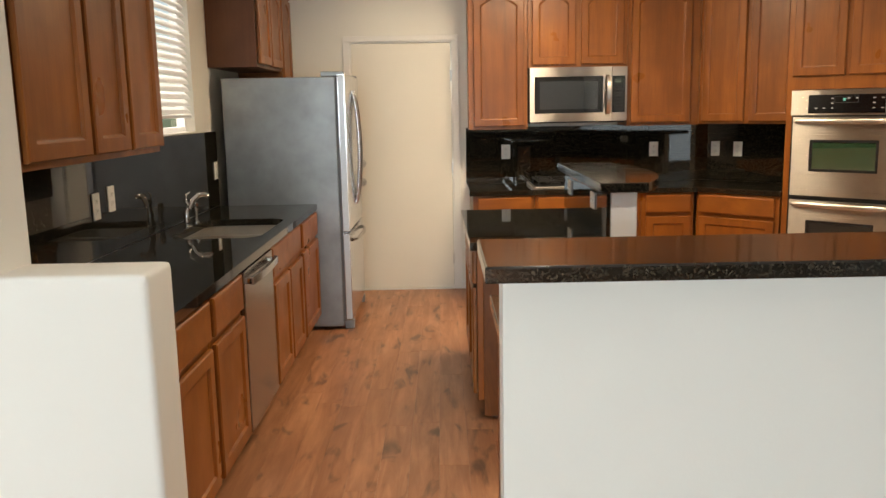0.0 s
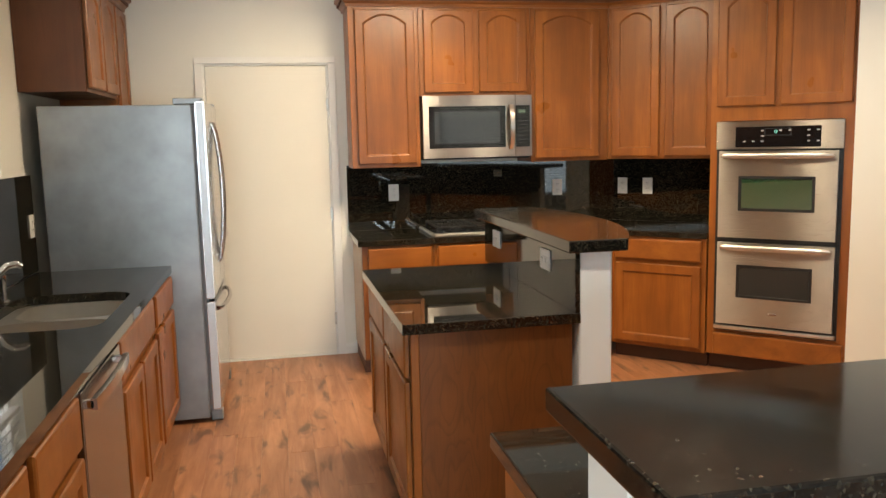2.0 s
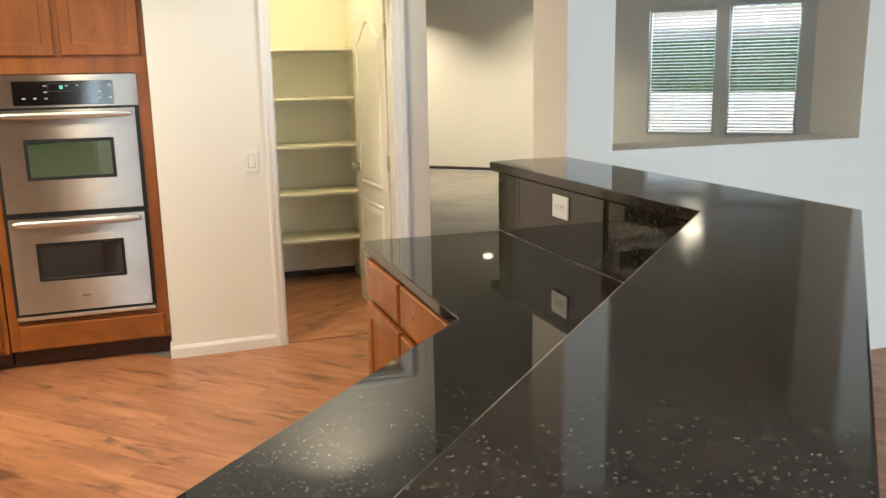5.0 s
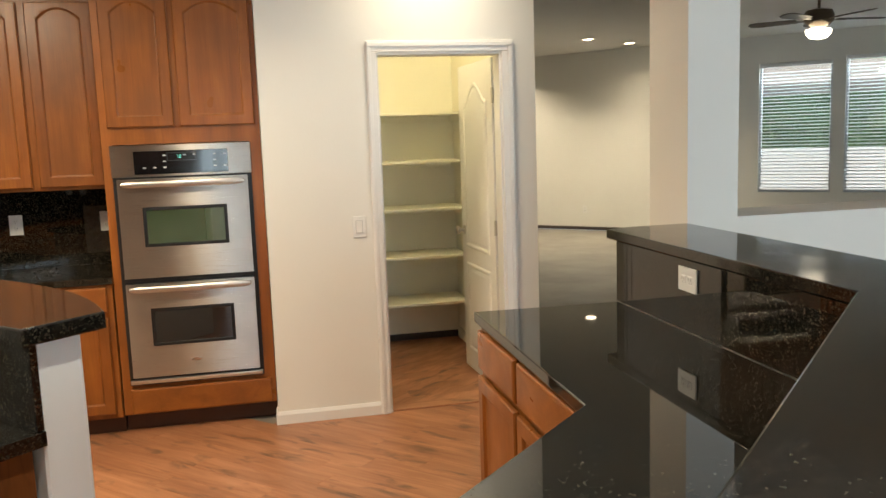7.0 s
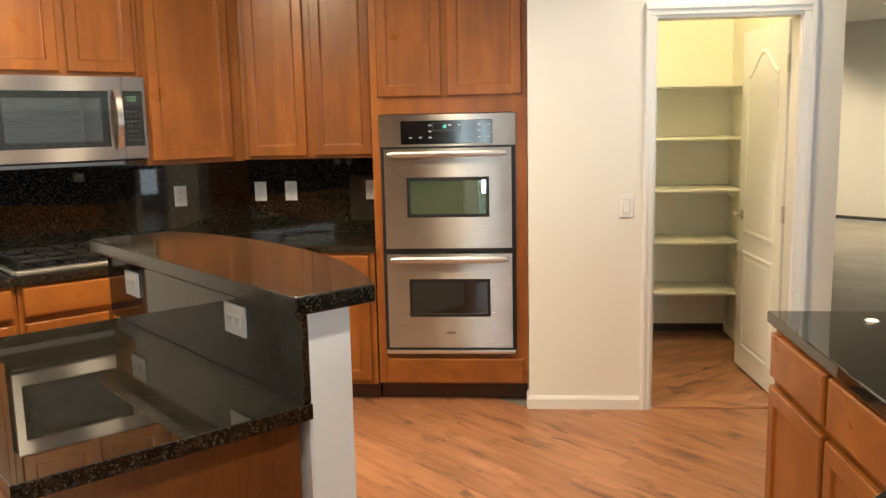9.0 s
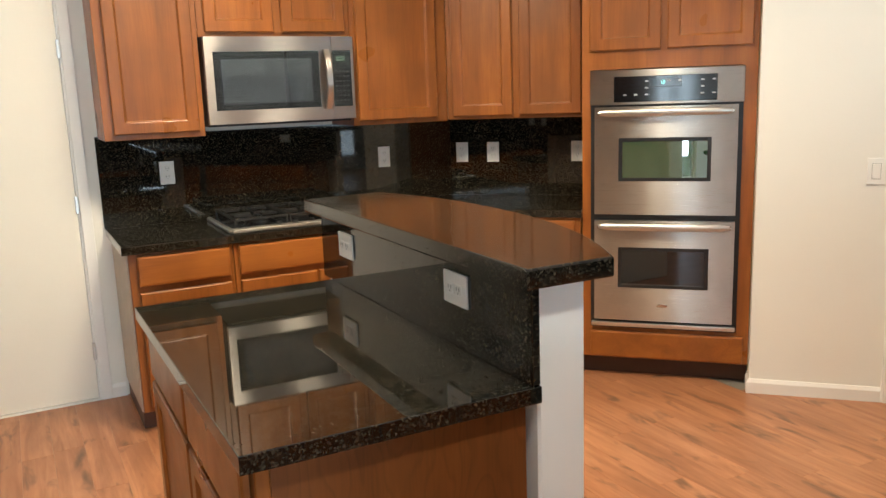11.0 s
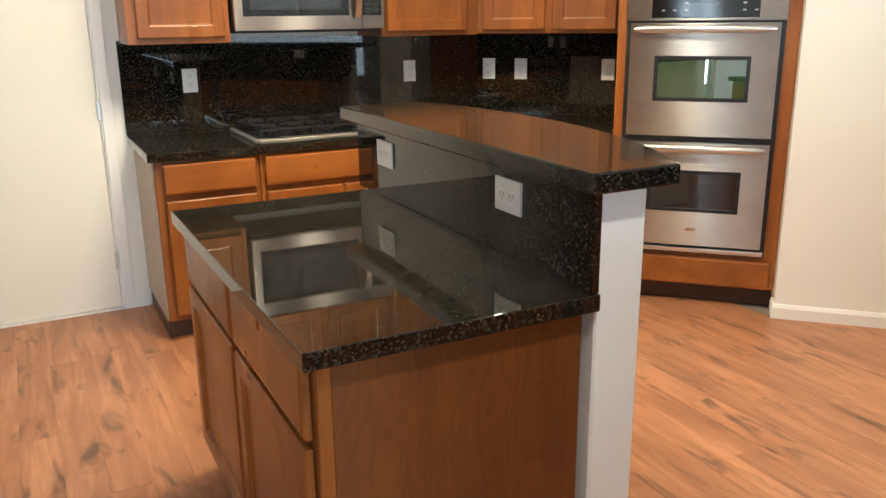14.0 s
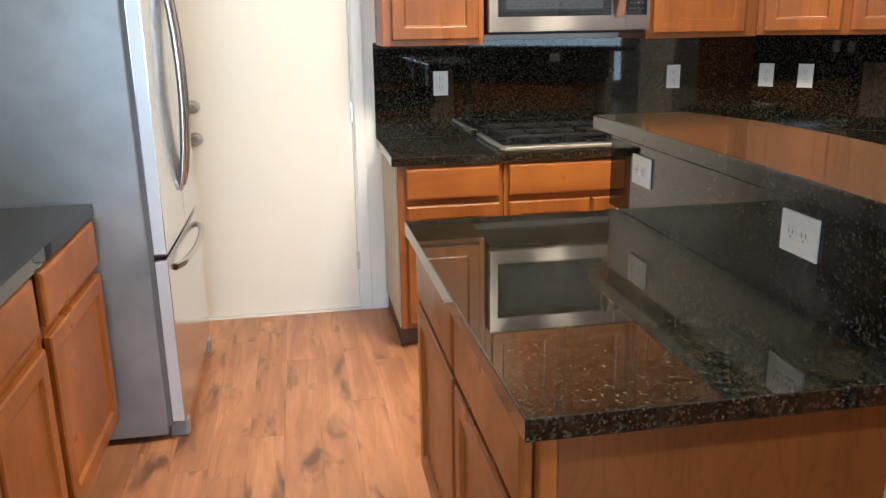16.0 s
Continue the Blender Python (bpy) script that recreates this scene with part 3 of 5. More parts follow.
part("jamb", boxes(((-0.012, -0.118, 0.0), (-0.003, 0.0, 2.045)), ((0.806, -0.118, 0.0), (0.815, 0.0, 2.045)), ((-0.003, -0.118, 2.034), (0.806, 0.0, 2.045)), f=F_BACK), TRIM, door_1)
part("sill", boxes(((-0.01, -0.11, 0.0), (0.81, 0.012, 0.009)), f=F_BACK), TRIM, door_1, "pale metal threshold")
for z in (0.262, 1.018, 1.77):
    part("hinge", boxes(((0.797, -0.002, z - 0.045), (0.812, 0.006, z + 0.045)), bevel=0.002, f=F_BACK), NICKEL, door_1, "satin nickel hinge")
for z, r in ((1.069, 0.024), (0.917, 0.027)):
    k = lathe(bmesh.new(), [(0.030, 0.0), (0.032, 0.006), (0.012, 0.010), (0.011, 0.03), (r, 0.036), (r, 0.052), (r * 0.7, 0.060)], Matrix.Translation((0.061, 0.002, z)) @ pose(0, 0, 0, 90, 0, 0), 20)
    part("knob", k, NICKEL, door_1, "round satin nickel knob", True)

# the pantry doorway: casing, jambs and the open door
pd = thing("door_2", dg(5.1, WALL_D), "open white two-panel pantry door with an arched top panel", "door")
tagged(pd, kind="structure")
cas = bmesh.new()
for lo, hi in (((4.345, WALL_D + 0.001, 0.0), (4.400, WALL_D + 0.017, 2.037)), ((5.112, WALL_D + 0.001, 0.0), (5.182, WALL_D + 0.017, 2.037)), ((4.345, WALL_D + 0.001, 2.037), (5.182, WALL_D + 0.017, 2.10))):
    tube_box(cas, lo, hi, 0.005, F_DIAG, 2)
for lo, hi in (((4.352, WALL_D + 0.016, 0.0), (4.372, WALL_D + 0.023, 2.064)), ((5.148, WALL_D + 0.016, 0.0), (5.172, WALL_D + 0.023, 2.064)), ((4.352, WALL_D + 0.016, 2.066), (5.172, WALL_D + 0.023, 2.090))):
    tube_box(cas, lo, hi, 0.003, F_DIAG, 2)
part("casing", cas, TRIM, pd, "white moulded door casing")
part("jamb", boxes(((4.400, WALL_D - T, 0.0), (4.412, WALL_D, 2.024)), ((5.100, WALL_D - T, 0.0), (5.112, WALL_D, 2.024)), ((4.400, WALL_D - T, 2.024), (5.112, WALL_D, 2.035)), f=F_DIAG), TRIM, pd)
hinge = F_DIAG.p(5.092, WALL_D - T - 0.022, 0.0)
F_PD = Frame(hinge.x, hinge.y, 0, 1)
away = (F_DIAG.p(5.060, -2.175) - hinge).normalized()
F_PD.m = Matrix(((away.x, -away.y, 0, hinge.x), (away.y, away.x, 0, hinge.y), (0, 0, 1, 0), (0, 0, 0, 1)))
leaf = part("leaf", boxes(((0.0, -0.035, 0.012), (0.690, 0.0, 2.02)), bevel=0.002, f=F_PD), TRIM, pd)


def moulded_panel(u0, u1, z0, z1, arch):
    bm = bmesh.new()
    loops = []
    for off, dd in ((0.0, 0.0), (0.008, 0.007), (0.020, 0.007), (0.030, 0.001), (0.055, 0.005)):
        pts = [(u0 + off, z0 + off), (u1 - off, z0 + off), (u1 - off, z1 - off - arch)]
        for k in range(1, 14):
            t = k / 14
            pts.append((u1 - off + (u0 - u1 + 2 * off) * t, z1 - off - arch + arch * (math.sin(math.pi * t) ** 2)))
        pts.append((u0 + off, z1 - off - arch))
        loops.append([bm.verts.new(F_PD.p(u, dd, z)) for u, z in pts])
    for p, q in zip(loops, loops[1:]):
        for k in range(len(p)):
            bm.faces.new((p[k], p[(k + 1) % len(p)], q[(k + 1) % len(q)], q[k]))
    bm.faces.new(loops[-1])
    return bm


part("upper_panel", moulded_panel(0.10, 0.59, 0.84, 1.90, 0.12), TRIM, pd, "raised arched panel")
part("lower_panel", moulded_panel(0.10, 0.59, 0.14, 0.74, 0.0), TRIM, pd, "raised rectangular panel")
kp = F_PD.p(0.625, 0.0, 0.95)
kn = lathe(bmesh.new(), [(0.030, 0.0), (0.031, 0.006), (0.011, 0.010), (0.011, 0.03), (0.026, 0.040), (0.026, 0.055), (0.015, 0.063)], Matrix.Translation(kp) @ Vector((0, 0, 1)).rotation_difference(F_PD.m.to_3x3() @ Vector((0, 1, 0))).to_matrix().to_4x4(), 20)
part("knob", kn, NICKEL, pd, "satin nickel knob", True)
for z in (0.25, 1.02, 1.80):
    part("hinge", boxes(((-0.018, -0.036, z - 0.045), (0.004, 0.004, z + 0.045)), f=F_PD), NICKEL, pd)
structure("trim_pantry_threshold", boxes(((4.402, WALL_D - T, 0.0), (5.110, WALL_D - 0.01, 0.010)), bevel=0.003, f=F_DIAG), PLANK_DIAG, "wooden threshold strip in the pantry doorway")

# ---- pantry ----
for z in (0.36, 0.71, 1.06, 1.405, 1.75):
    sh = thing("pantry_shelf", F_DIAG.p(4.55, -2.9, z - 0.02), "cream painted pantry shelf on wall cleats", "shelf", "pantry shelves")
    part("board", boxes(((3.886, -3.048, z - 0.019), (5.205, -2.665, z)), bevel=0.002, f=F_DIAG), PANTRY_PAINT, sh)
    part("cleat", boxes(((5.187, -3.040, z - 0.062), (5.213, -2.69, z - 0.0195)), bevel=0.002, f=F_DIAG), PANTRY_PAINT, sh)
    part("back_cleat", boxes(((3.886, -3.048, z - 0.062), (5.185, -3.030, z - 0.0195)), bevel=0.002, f=F_DIAG), PANTRY_PAINT, sh)
outlet(F_DIAG, 4.267, WALL_D + 0.001, 1.09, "white rocker light switch on the pantry wall", switch=True, group="switches")

# ---- back counter ----
CT, CB = 0.885, 0.845     # top and underside of the low counters
BASE_D = 0.600
G_BASE, G_UP = "base cabinets", "wall cabinets"
L_BASE = "reddish-brown stained base cabinet under the granite counter"
L_UP = "reddish-brown stained wall cabinet with arched door panel"
cabinet("base_cabinet", F_BACK, 0.950, 1.415, 0, CB, 0.003, BASE_D, [(0.985, 1.395, 0.13, 0.665)], [(0.985, 1.395, 0.695, 0.832)], 0.10, L_BASE, group=G_BASE)
cabinet("base_cabinet", F_BACK, 1.418, 2.225, 0, CB, 0.003, BASE_D, [(1.440, 1.812, 0.13, 0.665), (1.826, 2.200, 0.13, 0.665)], [(1.440, 2.200, 0.695, 0.832)], 0.10, "reddish-brown stained base cabinet under the cooktop", group=G_BASE)
cabinet("base_cabinet", F_BACK, 2.228, 2.628, 0, CB, 0.003, BASE_D, [(2.262, 2.600, 0.13, 0.665)], [(2.262, 2.600, 0.695, 0.832)], 0.10, L_BASE, group=G_BASE)
bcab = [o for o in scene.objects if o.name == "base_cabinet"][0]
part("side_panel", boxes(((0.944, 0.004, 0.10), (0.9495, BASE_D - 0.022, CB - 0.001)), f=F_BACK), PALE_PANEL, bcab, "pale unfinished side panel")
# slanted corner base cabinet, whose face runs on into the oven cabinet
s0, s1 = (2.630 + 0.600) / R2 + 0.01, 2.930
cabinet("base_cabinet", F_DIAG, s0, s1, 0, CB, -1.92, -1.456, [(s0 + 0.03, s1 - 0.03, 0.13, 0.665)], [(s0 + 0.03, s1 - 0.03, 0.695, 0.832)], 0.10, "reddish-brown stained slanted corner base cabinet", group=G_BASE)
edge_d = -1.436
pa, pb = dg((2.668 + 0.63) / R2, edge_d), dg(2.935, edge_d)
back_top = [(0.922, -0.002), (0.922, -0.632), (pa[0] - 0.02, -0.632), pa, pb, dg(2.935, NOOK_D + 0.003), (2.905, -0.003)]
single("countertop", slab(back_top, CB + 0.001, CT, 0.004), GRANITE, "polished black granite countertop with brown flecks", "countertop")
bs = boxes(((0.918, 0.002, CT + 0.001), (2.908, 0.020, 1.345)), bevel=0.001, f=F_BACK)
single("backsplash", bs, GRANITE, "polished black granite backsplash slab", "backsplash")
single("backsplash", boxes(((2.060, NOOK_D + 0.002, CT + 0.001), (2.928, NOOK_D + 0.020, 1.365)), bevel=0.001, f=F_DIAG), GRANITE, "polished black granite backsplash slab in the slanted corner", "backsplash")
for u in (1.245, 2.46):
    outlet(F_BACK, u, 0.021, 1.145, "white duplex outlet on the black backsplash")
for s in (2.139, 2.330, 2.831):
    outlet(F_DIAG, s, NOOK_D + 0.021, 1.142, "white duplex outlet on the black backsplash")

# wall cabinets
UT, UF = 2.385, 0.335
cabinet("wall_cabinet", F_BACK, 0.935, 1.392, 1.335, UT, 0.003, UF, [(0.975, 1.365, 1.360, 2.355)], label=L_UP, arch=0.045, group=G_UP)
cabinet("wall_cabinet", F_BACK, 1.394, 2.160, 1.800, UT, 0.003, UF, [(1.425, 1.760, 1.822, 2.355), (1.800, 2.130, 1.822, 2.355)], label="reddish-brown stained wall cabinet above the microwave", arch=0.04, group=G_UP)
cabinet("wall_cabinet", F_BACK, 2.162, 2.7235, 1.345, UT, 0.003, UF, [(2.190, 2.650, 1.368, 2.355)], label=L_UP, arch=0.045, group=G_UP)
ud = -(2.724 - 0.335) / R2
us0 = (2.724 + 0.335) / R2
cabinet("wall_cabinet", F_DIAG, us0, 2.925, 1.350, UT, NOOK_D + 0.003, ud, [(us0 + 0.035, us0 + 0.370, 1.368, 2.355), (us0 + 0.410, 2.905, 1.368, 2.355)], label="reddish-brown stained slanted corner wall cabinet", arch=0.045, group=G_UP)

# crown moulding with a rope bead
CROWN = [(-0.02, 0.0), (0.012, 0.0), (0.016, 0.018), (0.030, 0.030), (0.034, 0.050), (0.058, 0.064), (0.058, 0.082), (-0.02, 0.082)]


def crown(name, path, z, side, label):
    t = thing(name, (path[0][0], path[0][1], z), label, "moulding", "crown mouldings")
    part("moulding", sweep(path, [(o, z + h) for o, h in CROWN], side), WOOD_H, t)
    bead = bmesh.new()
    pts = [Vector((x, y)) for x, y in path]
    for a, b in zip(pts, pts[1:]):
        d = (b - a)
        n = Vector((d.y, -d.x)).normalized() * side
        for k in range(int(d.length / 0.016)):
            c = a + d.normalized() * (k * 0.016 + 0.008) + n * 0.036
            ang = math.atan2(d.y, d.x)
            tube_box(bead, (-0.0055, -0.006, -0.007), (0.0055, 0.006, 0.007), 0, Matrix.Translation((c.x, c.y, z + 0.042)) @ pose(0, 0, 0, 0, 28, math.degrees(ang)))
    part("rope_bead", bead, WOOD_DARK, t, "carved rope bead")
    return t


p_in = F_DIAG.p(us0, ud)
crown("crown_moulding", [(0.935, -0.003), (0.935, -UF), (p_in.x, -UF), dg(2.92, ud)], UT - 0.010, 1, "stained crown moulding with a rope bead")

# ---- oven tower ----
ot = thing("oven_cabinet", F_DIAG.p(3.34, OVEN_D - 0.3, 0), "tall reddish-brown oven cabinet with two arched doors", "cabinet")
for nm, lo, hi in (("side_panel", (2.937, -2.04, 0.105), (2.990, OVEN_D, 2.385)), ("side_panel", (3.690, -2.04, 0.105), (3.760, OVEN_D, 2.385)), ("upper_box", (2.990, -2.04, 1.585), (3.690, OVEN_D, 2.385)), ("plinth_box", (2.990, -2.04, 0.105), (3.690, OVEN_D, 0.268))):
    part(nm, boxes((lo, hi), f=F_DIAG), WOOD, ot)
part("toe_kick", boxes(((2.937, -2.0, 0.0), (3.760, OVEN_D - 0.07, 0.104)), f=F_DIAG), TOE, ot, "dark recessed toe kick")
for a, b in ((2.975, 3.315), (3.345, 3.735)):
    part("door", panel_front(F_DIAG, a, b, 1.675, 2.355, OVEN_D + 0.003, 0.045), WOOD, ot)
part("drawer_front", panel_front(F_DIAG, 2.980, 3.735, 0.108, 0.250, OVEN_D + 0.001, flat=True), WOOD_H, ot)
crown("crown_moulding", [dg(2.937, ud - 0.05), dg(2.937, OVEN_D), dg(3.760, OVEN_D)], UT - 0.010, 1, "stained crown moulding above the oven cabinet")

O0, O1 = 2.990, 3.690
ov = thing("double_oven", F_DIAG.p(3.34, OVEN_D, 0.27), "stainless steel built-in double wall oven", "oven")
od = OVEN_D + 0.003
part("housing", boxes(((O0 + 0.01, -1.95, 0.275), (O1 - 0.01, od, 1.575)), ((O0 - 0.010, od - 0.001, 0.272), (O1 + 0.010, od + 0.005, 1.575)), f=F_DIAG), BLACK, ov)
part("control_panel", boxes(((O0 - 0.012, od + 0.006, 1.412), (O1 + 0.012, od + 0.022, 1.582)), bevel=0.003, f=F_DIAG), STEEL_DIAG, ov)
disp = part("display", boxes(((O0 + 0.105, od + 0.021, 1.425), (O1 - 0.110, od + 0.026, 1.548)), bevel=0.002, f=F_DIAG), DISPLAY, ov, "black control display")
marks = bmesh.new()
rng = random.Random(4)
for k in range(9):
    for r in (0, 1, 2):
        if (k in (3, 4, 5) and r > 0) or rng.random() < 0.25:
            continue
        u = O0 + 0.15 + k * 0.052
        z = 1.520 - r * 0.032
        tube_box(marks, (u, od + 0.0262, z), (u + 0.016, od + 0.0268, z + 0.007), 0, F_DIAG)
tagged(part("markings", marks, PALE_MARK, disp), kind="stuff")


def digits(f, u, d, z, h, text, mat, parent):
    """Seven-segment figures."""
    seg = {"1": "bc", "2": "abged", "8": "abcdefg", "0": "abcdef"}
    bm = bmesh.new()
    w, t = h * 0.5, h * 0.11
    for i, ch in enumerate(text):
        x = u + i * h * 0.8
        spot = {"a": (0, h - t, w, h), "d": (0, 0, w, t), "g": (0, h / 2 - t / 2, w, h / 2 + t / 2), "b": (w - t, h / 2, w, h), "c": (w - t, 0, w, h / 2), "f": (0, h / 2, t, h), "e": (0, 0, t, h / 2)}
        for c in seg[ch]:
            a = spot[c]
            tube_box(bm, (x + a[0], d, z + a[1]), (x + a[2], d + 0.0008, z + a[3]), 0, f)
    return part("clock_digits", bm, mat, parent, "green clock digits")


clock = bmesh.new()
for lo, hi in (((3.265, 1.494), (3.415, 1.4965)), ((3.265, 1.5345), (3.415, 1.537)), ((3.265, 1.4965), (3.2675, 1.5345)), ((3.4125, 1.4965), (3.415, 1.5345))):
    tube_box(clock, (lo[0], od + 0.0261, lo[1]), (hi[0], od + 0.0268, hi[1]), 0, F_DIAG)
part("clock_outline", clock, GREY_MARK, disp)
digits(F_DIAG, 3.315, od + 0.0262, 1.508, 0.017, "12", CLOCK_GLOW, disp)


def oven_door(z0, z1, zg0, zg1, glass_mat, name):
    """A steel oven door with a window and a bowed handle."""
    bm = wall_mesh(F_DIAG, (O0 + 0.012, O1 - 0.012), (od + 0.006, od + 0.034), (z0, z1), [(O0 + 0.130, O1 - 0.130, zg0, zg1)])
    door = part("door", bm, STEEL_DIAG, ov)
    fr = bmesh.new()
    a, b = O0 + 0.130, O1 - 0.130
    for lo, hi in (((a, od + 0.010, zg0), (a + 0.018, od + 0.032, zg1)), ((b - 0.018, od + 0.010, zg0), (b, od + 0.032, zg1)), ((a + 0.018, od + 0.010, zg0), (b - 0.018, od + 0.032, zg0 + 0.018)), ((a + 0.018, od + 0.010, zg1 - 0.018), (b - 0.018, od + 0.032, zg1))):
        tube_box(fr, lo, hi, 0.002, F_DIAG)
    part("window_frame", fr, BLACK, door)
    part("window", boxes(((a + 0.016, od + 0.012, zg0 + 0.016), (b - 0.016, od + 0.026, zg1 - 0.016)), f=F_DIAG), glass_mat, door, "dark reflective oven window")
    zh = z1 - 0.028
    bar, n = bmesh.new(), 14
    rings = []
    for k in range(25):
        t = k / 24
        end = min(1.0, 6.0 * min(t, 1 - t) + 0.55)
        c = (O0 + 0.030 + t * (O1 - O0 - 0.060), od + 0.050 + 0.012 * math.sin(math.pi * t), zh)
        rings.append([bar.verts.new(F_DIAG.p(c[0], c[1] + 0.011 * end * math.cos(2 * math.pi * j / n), c[2] + 0.0175 * end * math.sin(2 * math.pi * j / n))) for j in range(n)])
    for r, q in zip(rings, rings[1:]):
        for j in range(n):
            bar.faces.new((r[j], r[(j + 1) % n], q[(j + 1) % n], q[j]))
    bar.faces.new(rings[0])
    bar.faces.new(rings[-1])
    part("handle", bar, SATIN_STEEL, door, "thick satin steel bar handle", True)
    for u in (O0 + 0.04, O1 - 0.04):
        part("handle_post", boxes(((u - 0.012, od + 0.033, zh - 0.010), (u + 0.012, od + 0.056, zh + 0.010)), bevel=0.003, f=F_DIAG), STEEL, door)
    return door


oven_door(0.868, 1.402, 1.035, 1.250, OVEN_GLASS, "upper")
low = oven_door(0.318, 0.836, 0.490, 0.700, BLACK_GLASS, "lower")
lg, badge_rows = bmesh.new(), []
for scale, out in ((1.0, 0.0335), (1.0, 0.0355), (0.75, 0.0370)):
    badge_rows.append([lg.verts.new(F_DIAG.p(3.34 + 0.028 * scale * math.cos(2 * math.pi * k / 24), od + out, 0.402 + 0.0095 * scale * math.sin(2 * math.pi * k / 24))) for k in range(24)])
for r, q in zip(badge_rows, badge_rows[1:]):
    for k in range(24):
        lg.faces.new((r[k], r[(k + 1) % 24], q[(k + 1) % 24], q[k]))
lg.faces.new(badge_rows[0])
lg.faces.new(badge_rows[-1])
part("badge", lg, CHROME, low, "small oval chrome badge")
part("vent_trim", boxes(((O0 - 0.004, od + 0.006, 0.280), (O1 + 0.004, od + 0.030, 0.304)), bevel=0.006, f=F_DIAG, seg=2), SATIN_STEEL, ov, "steel vent trim")
for k in range(9):
    u = O0 + 0.05 + k * 0.070
    part("vent_slot", boxes(((u, od + 0.006, 0.2745), (u + 0.045, od + 0.022, 0.2795)), f=F_DIAG), BLACK, ov)

# ---- microwave ----
mw = thing("microwave", (1.775, -0.2, 1.385), "stainless steel over-the-range microwave with black glass", "microwave")
part("body", boxes(((1.400, 0.024, 1.388), (2.150, 0.370, 1.798)), bevel=0.003, f=F_BACK), BLACK, mw)
door = part("door", wall_mesh(F_BACK, (1.402, 2.030), (0.372, 0.408), (1.388, 1.798), [(1.440, 1.965, 1.452, 1.728)]), STEEL_MICROWAVE, mw)
part("window", boxes(((1.440, 0.376, 1.452), (1.965, 0.404, 1.728)), f=F_BACK), BLACK_GLASS, door, "black glass window")
part("window_screen", boxes(((1.478, 0.404, 1.482), (1.925, 0.4052, 1.694)), f=F_BACK), SCREEN_GLASS, door)
part("control_panel", boxes(((2.032, 0.372, 1.388), (2.148, 0.408, 1.798)), bevel=0.002, f=F_BACK), STEEL_MICROWAVE, mw)
cp = part("keypad", boxes(((2.034, 0.408, 1.452), (2.132, 0.4115, 1.728)), bevel=0.001, f=F_BACK), BLACK_GLASS, mw, "black glass keypad")
keys = bmesh.new()
for r in range(7):
    for c in range(4):
        tube_box(keys, (2.047 + c * 0.020, 0.4116, 1.478 + r * 0.024), (2.056 + c * 0.020, 0.4122, 1.484 + r * 0.024), 0, F_BACK)
tagged(part("key_print", keys, GREY_MARK, cp), kind="stuff")
part("clock_window", boxes(((2.052, 0.4116, 1.675), (2.100, 0.4122, 1.702)), f=F_BACK), OVEN_GLASS, cp)
pts = [F_BACK.p(2.000, 0.410 + 0.045 * math.sin(math.pi * k / 12) ** 0.7 if 0 < k < 12 else 0.410, 1.440 + 0.295 * k / 12) for k in range(13)]
hb = bmesh.new()
ring = []
for p in pts:
    ring.append([hb.verts.new(p + Vector(o)) for o in ((-0.017, 0, 0), (0.017, 0, 0), (0.013, -0.009, 0), (-0.013, -0.009, 0))])
for r, s in zip(ring, ring[1:]):
    for k in range(4):
        hb.faces.new((r[k], r[(k + 1) % 4], s[(k + 1) % 4], s[k]))
hb.faces.new(ring[0])
hb.faces.new(ring[-1])
part("handle", hb, SATIN_STEEL, door, "bowed steel handle", True)
part("badge", boxes(((1.735, 0.408, 1.758), (1.800, 0.4095, 1.772)), f=F_BACK), NICKEL, door, "small printed badge")
part("vent_grille", boxes(((1.41, 0.03, 1.376), (2.14, 0.36, 1.3875)), bevel=0.002, f=F_BACK), BLACK, mw, "dark underside vent")

# ---- cooktop ----
ck = thing("gas_cooktop", (1.82, -0.33, CT), "stainless steel gas cooktop with black iron grates", "cooktop")
tray = slab([(1.428, -0.600), (2.195, -0.600), (2.215, -0.580), (2.215, -0.095), (2.195, -0.075), (1.428, -0.075), (1.408, -0.095), (1.408, -0.580)], CT + 0.001, CT + 0.020, 0.005)
part("tray", tray, STEEL_SINK, ck)
# black glass stands in for steel mirroring dark surroundings
part("pan", boxes(((1.430, -0.548, CT + 0.0190), (2.198, -0.090, CT + 0.0212)), bevel=0.001), BLACK_GLASS, ck, "steel pan coloured black for its dark reflections")
for cx, cy, r in ((1.60, -0.20, 0.045), (1.60, -0.43, 0.038), (1.825, -0.32, 0.055), (2.05, -0.20, 0.038), (2.05, -0.43, 0.045)):
    part("burner", lathe(bmesh.new(), [(r * 1.2, CT + 0.0205), (r * 1.2, CT + 0.024), (r, CT + 0.026), (r, CT + 0.036), (r * 0.6, CT + 0.038)], Matrix.Translation((cx, cy, 0)), 20), IRON, ck, "black burner cap", True)
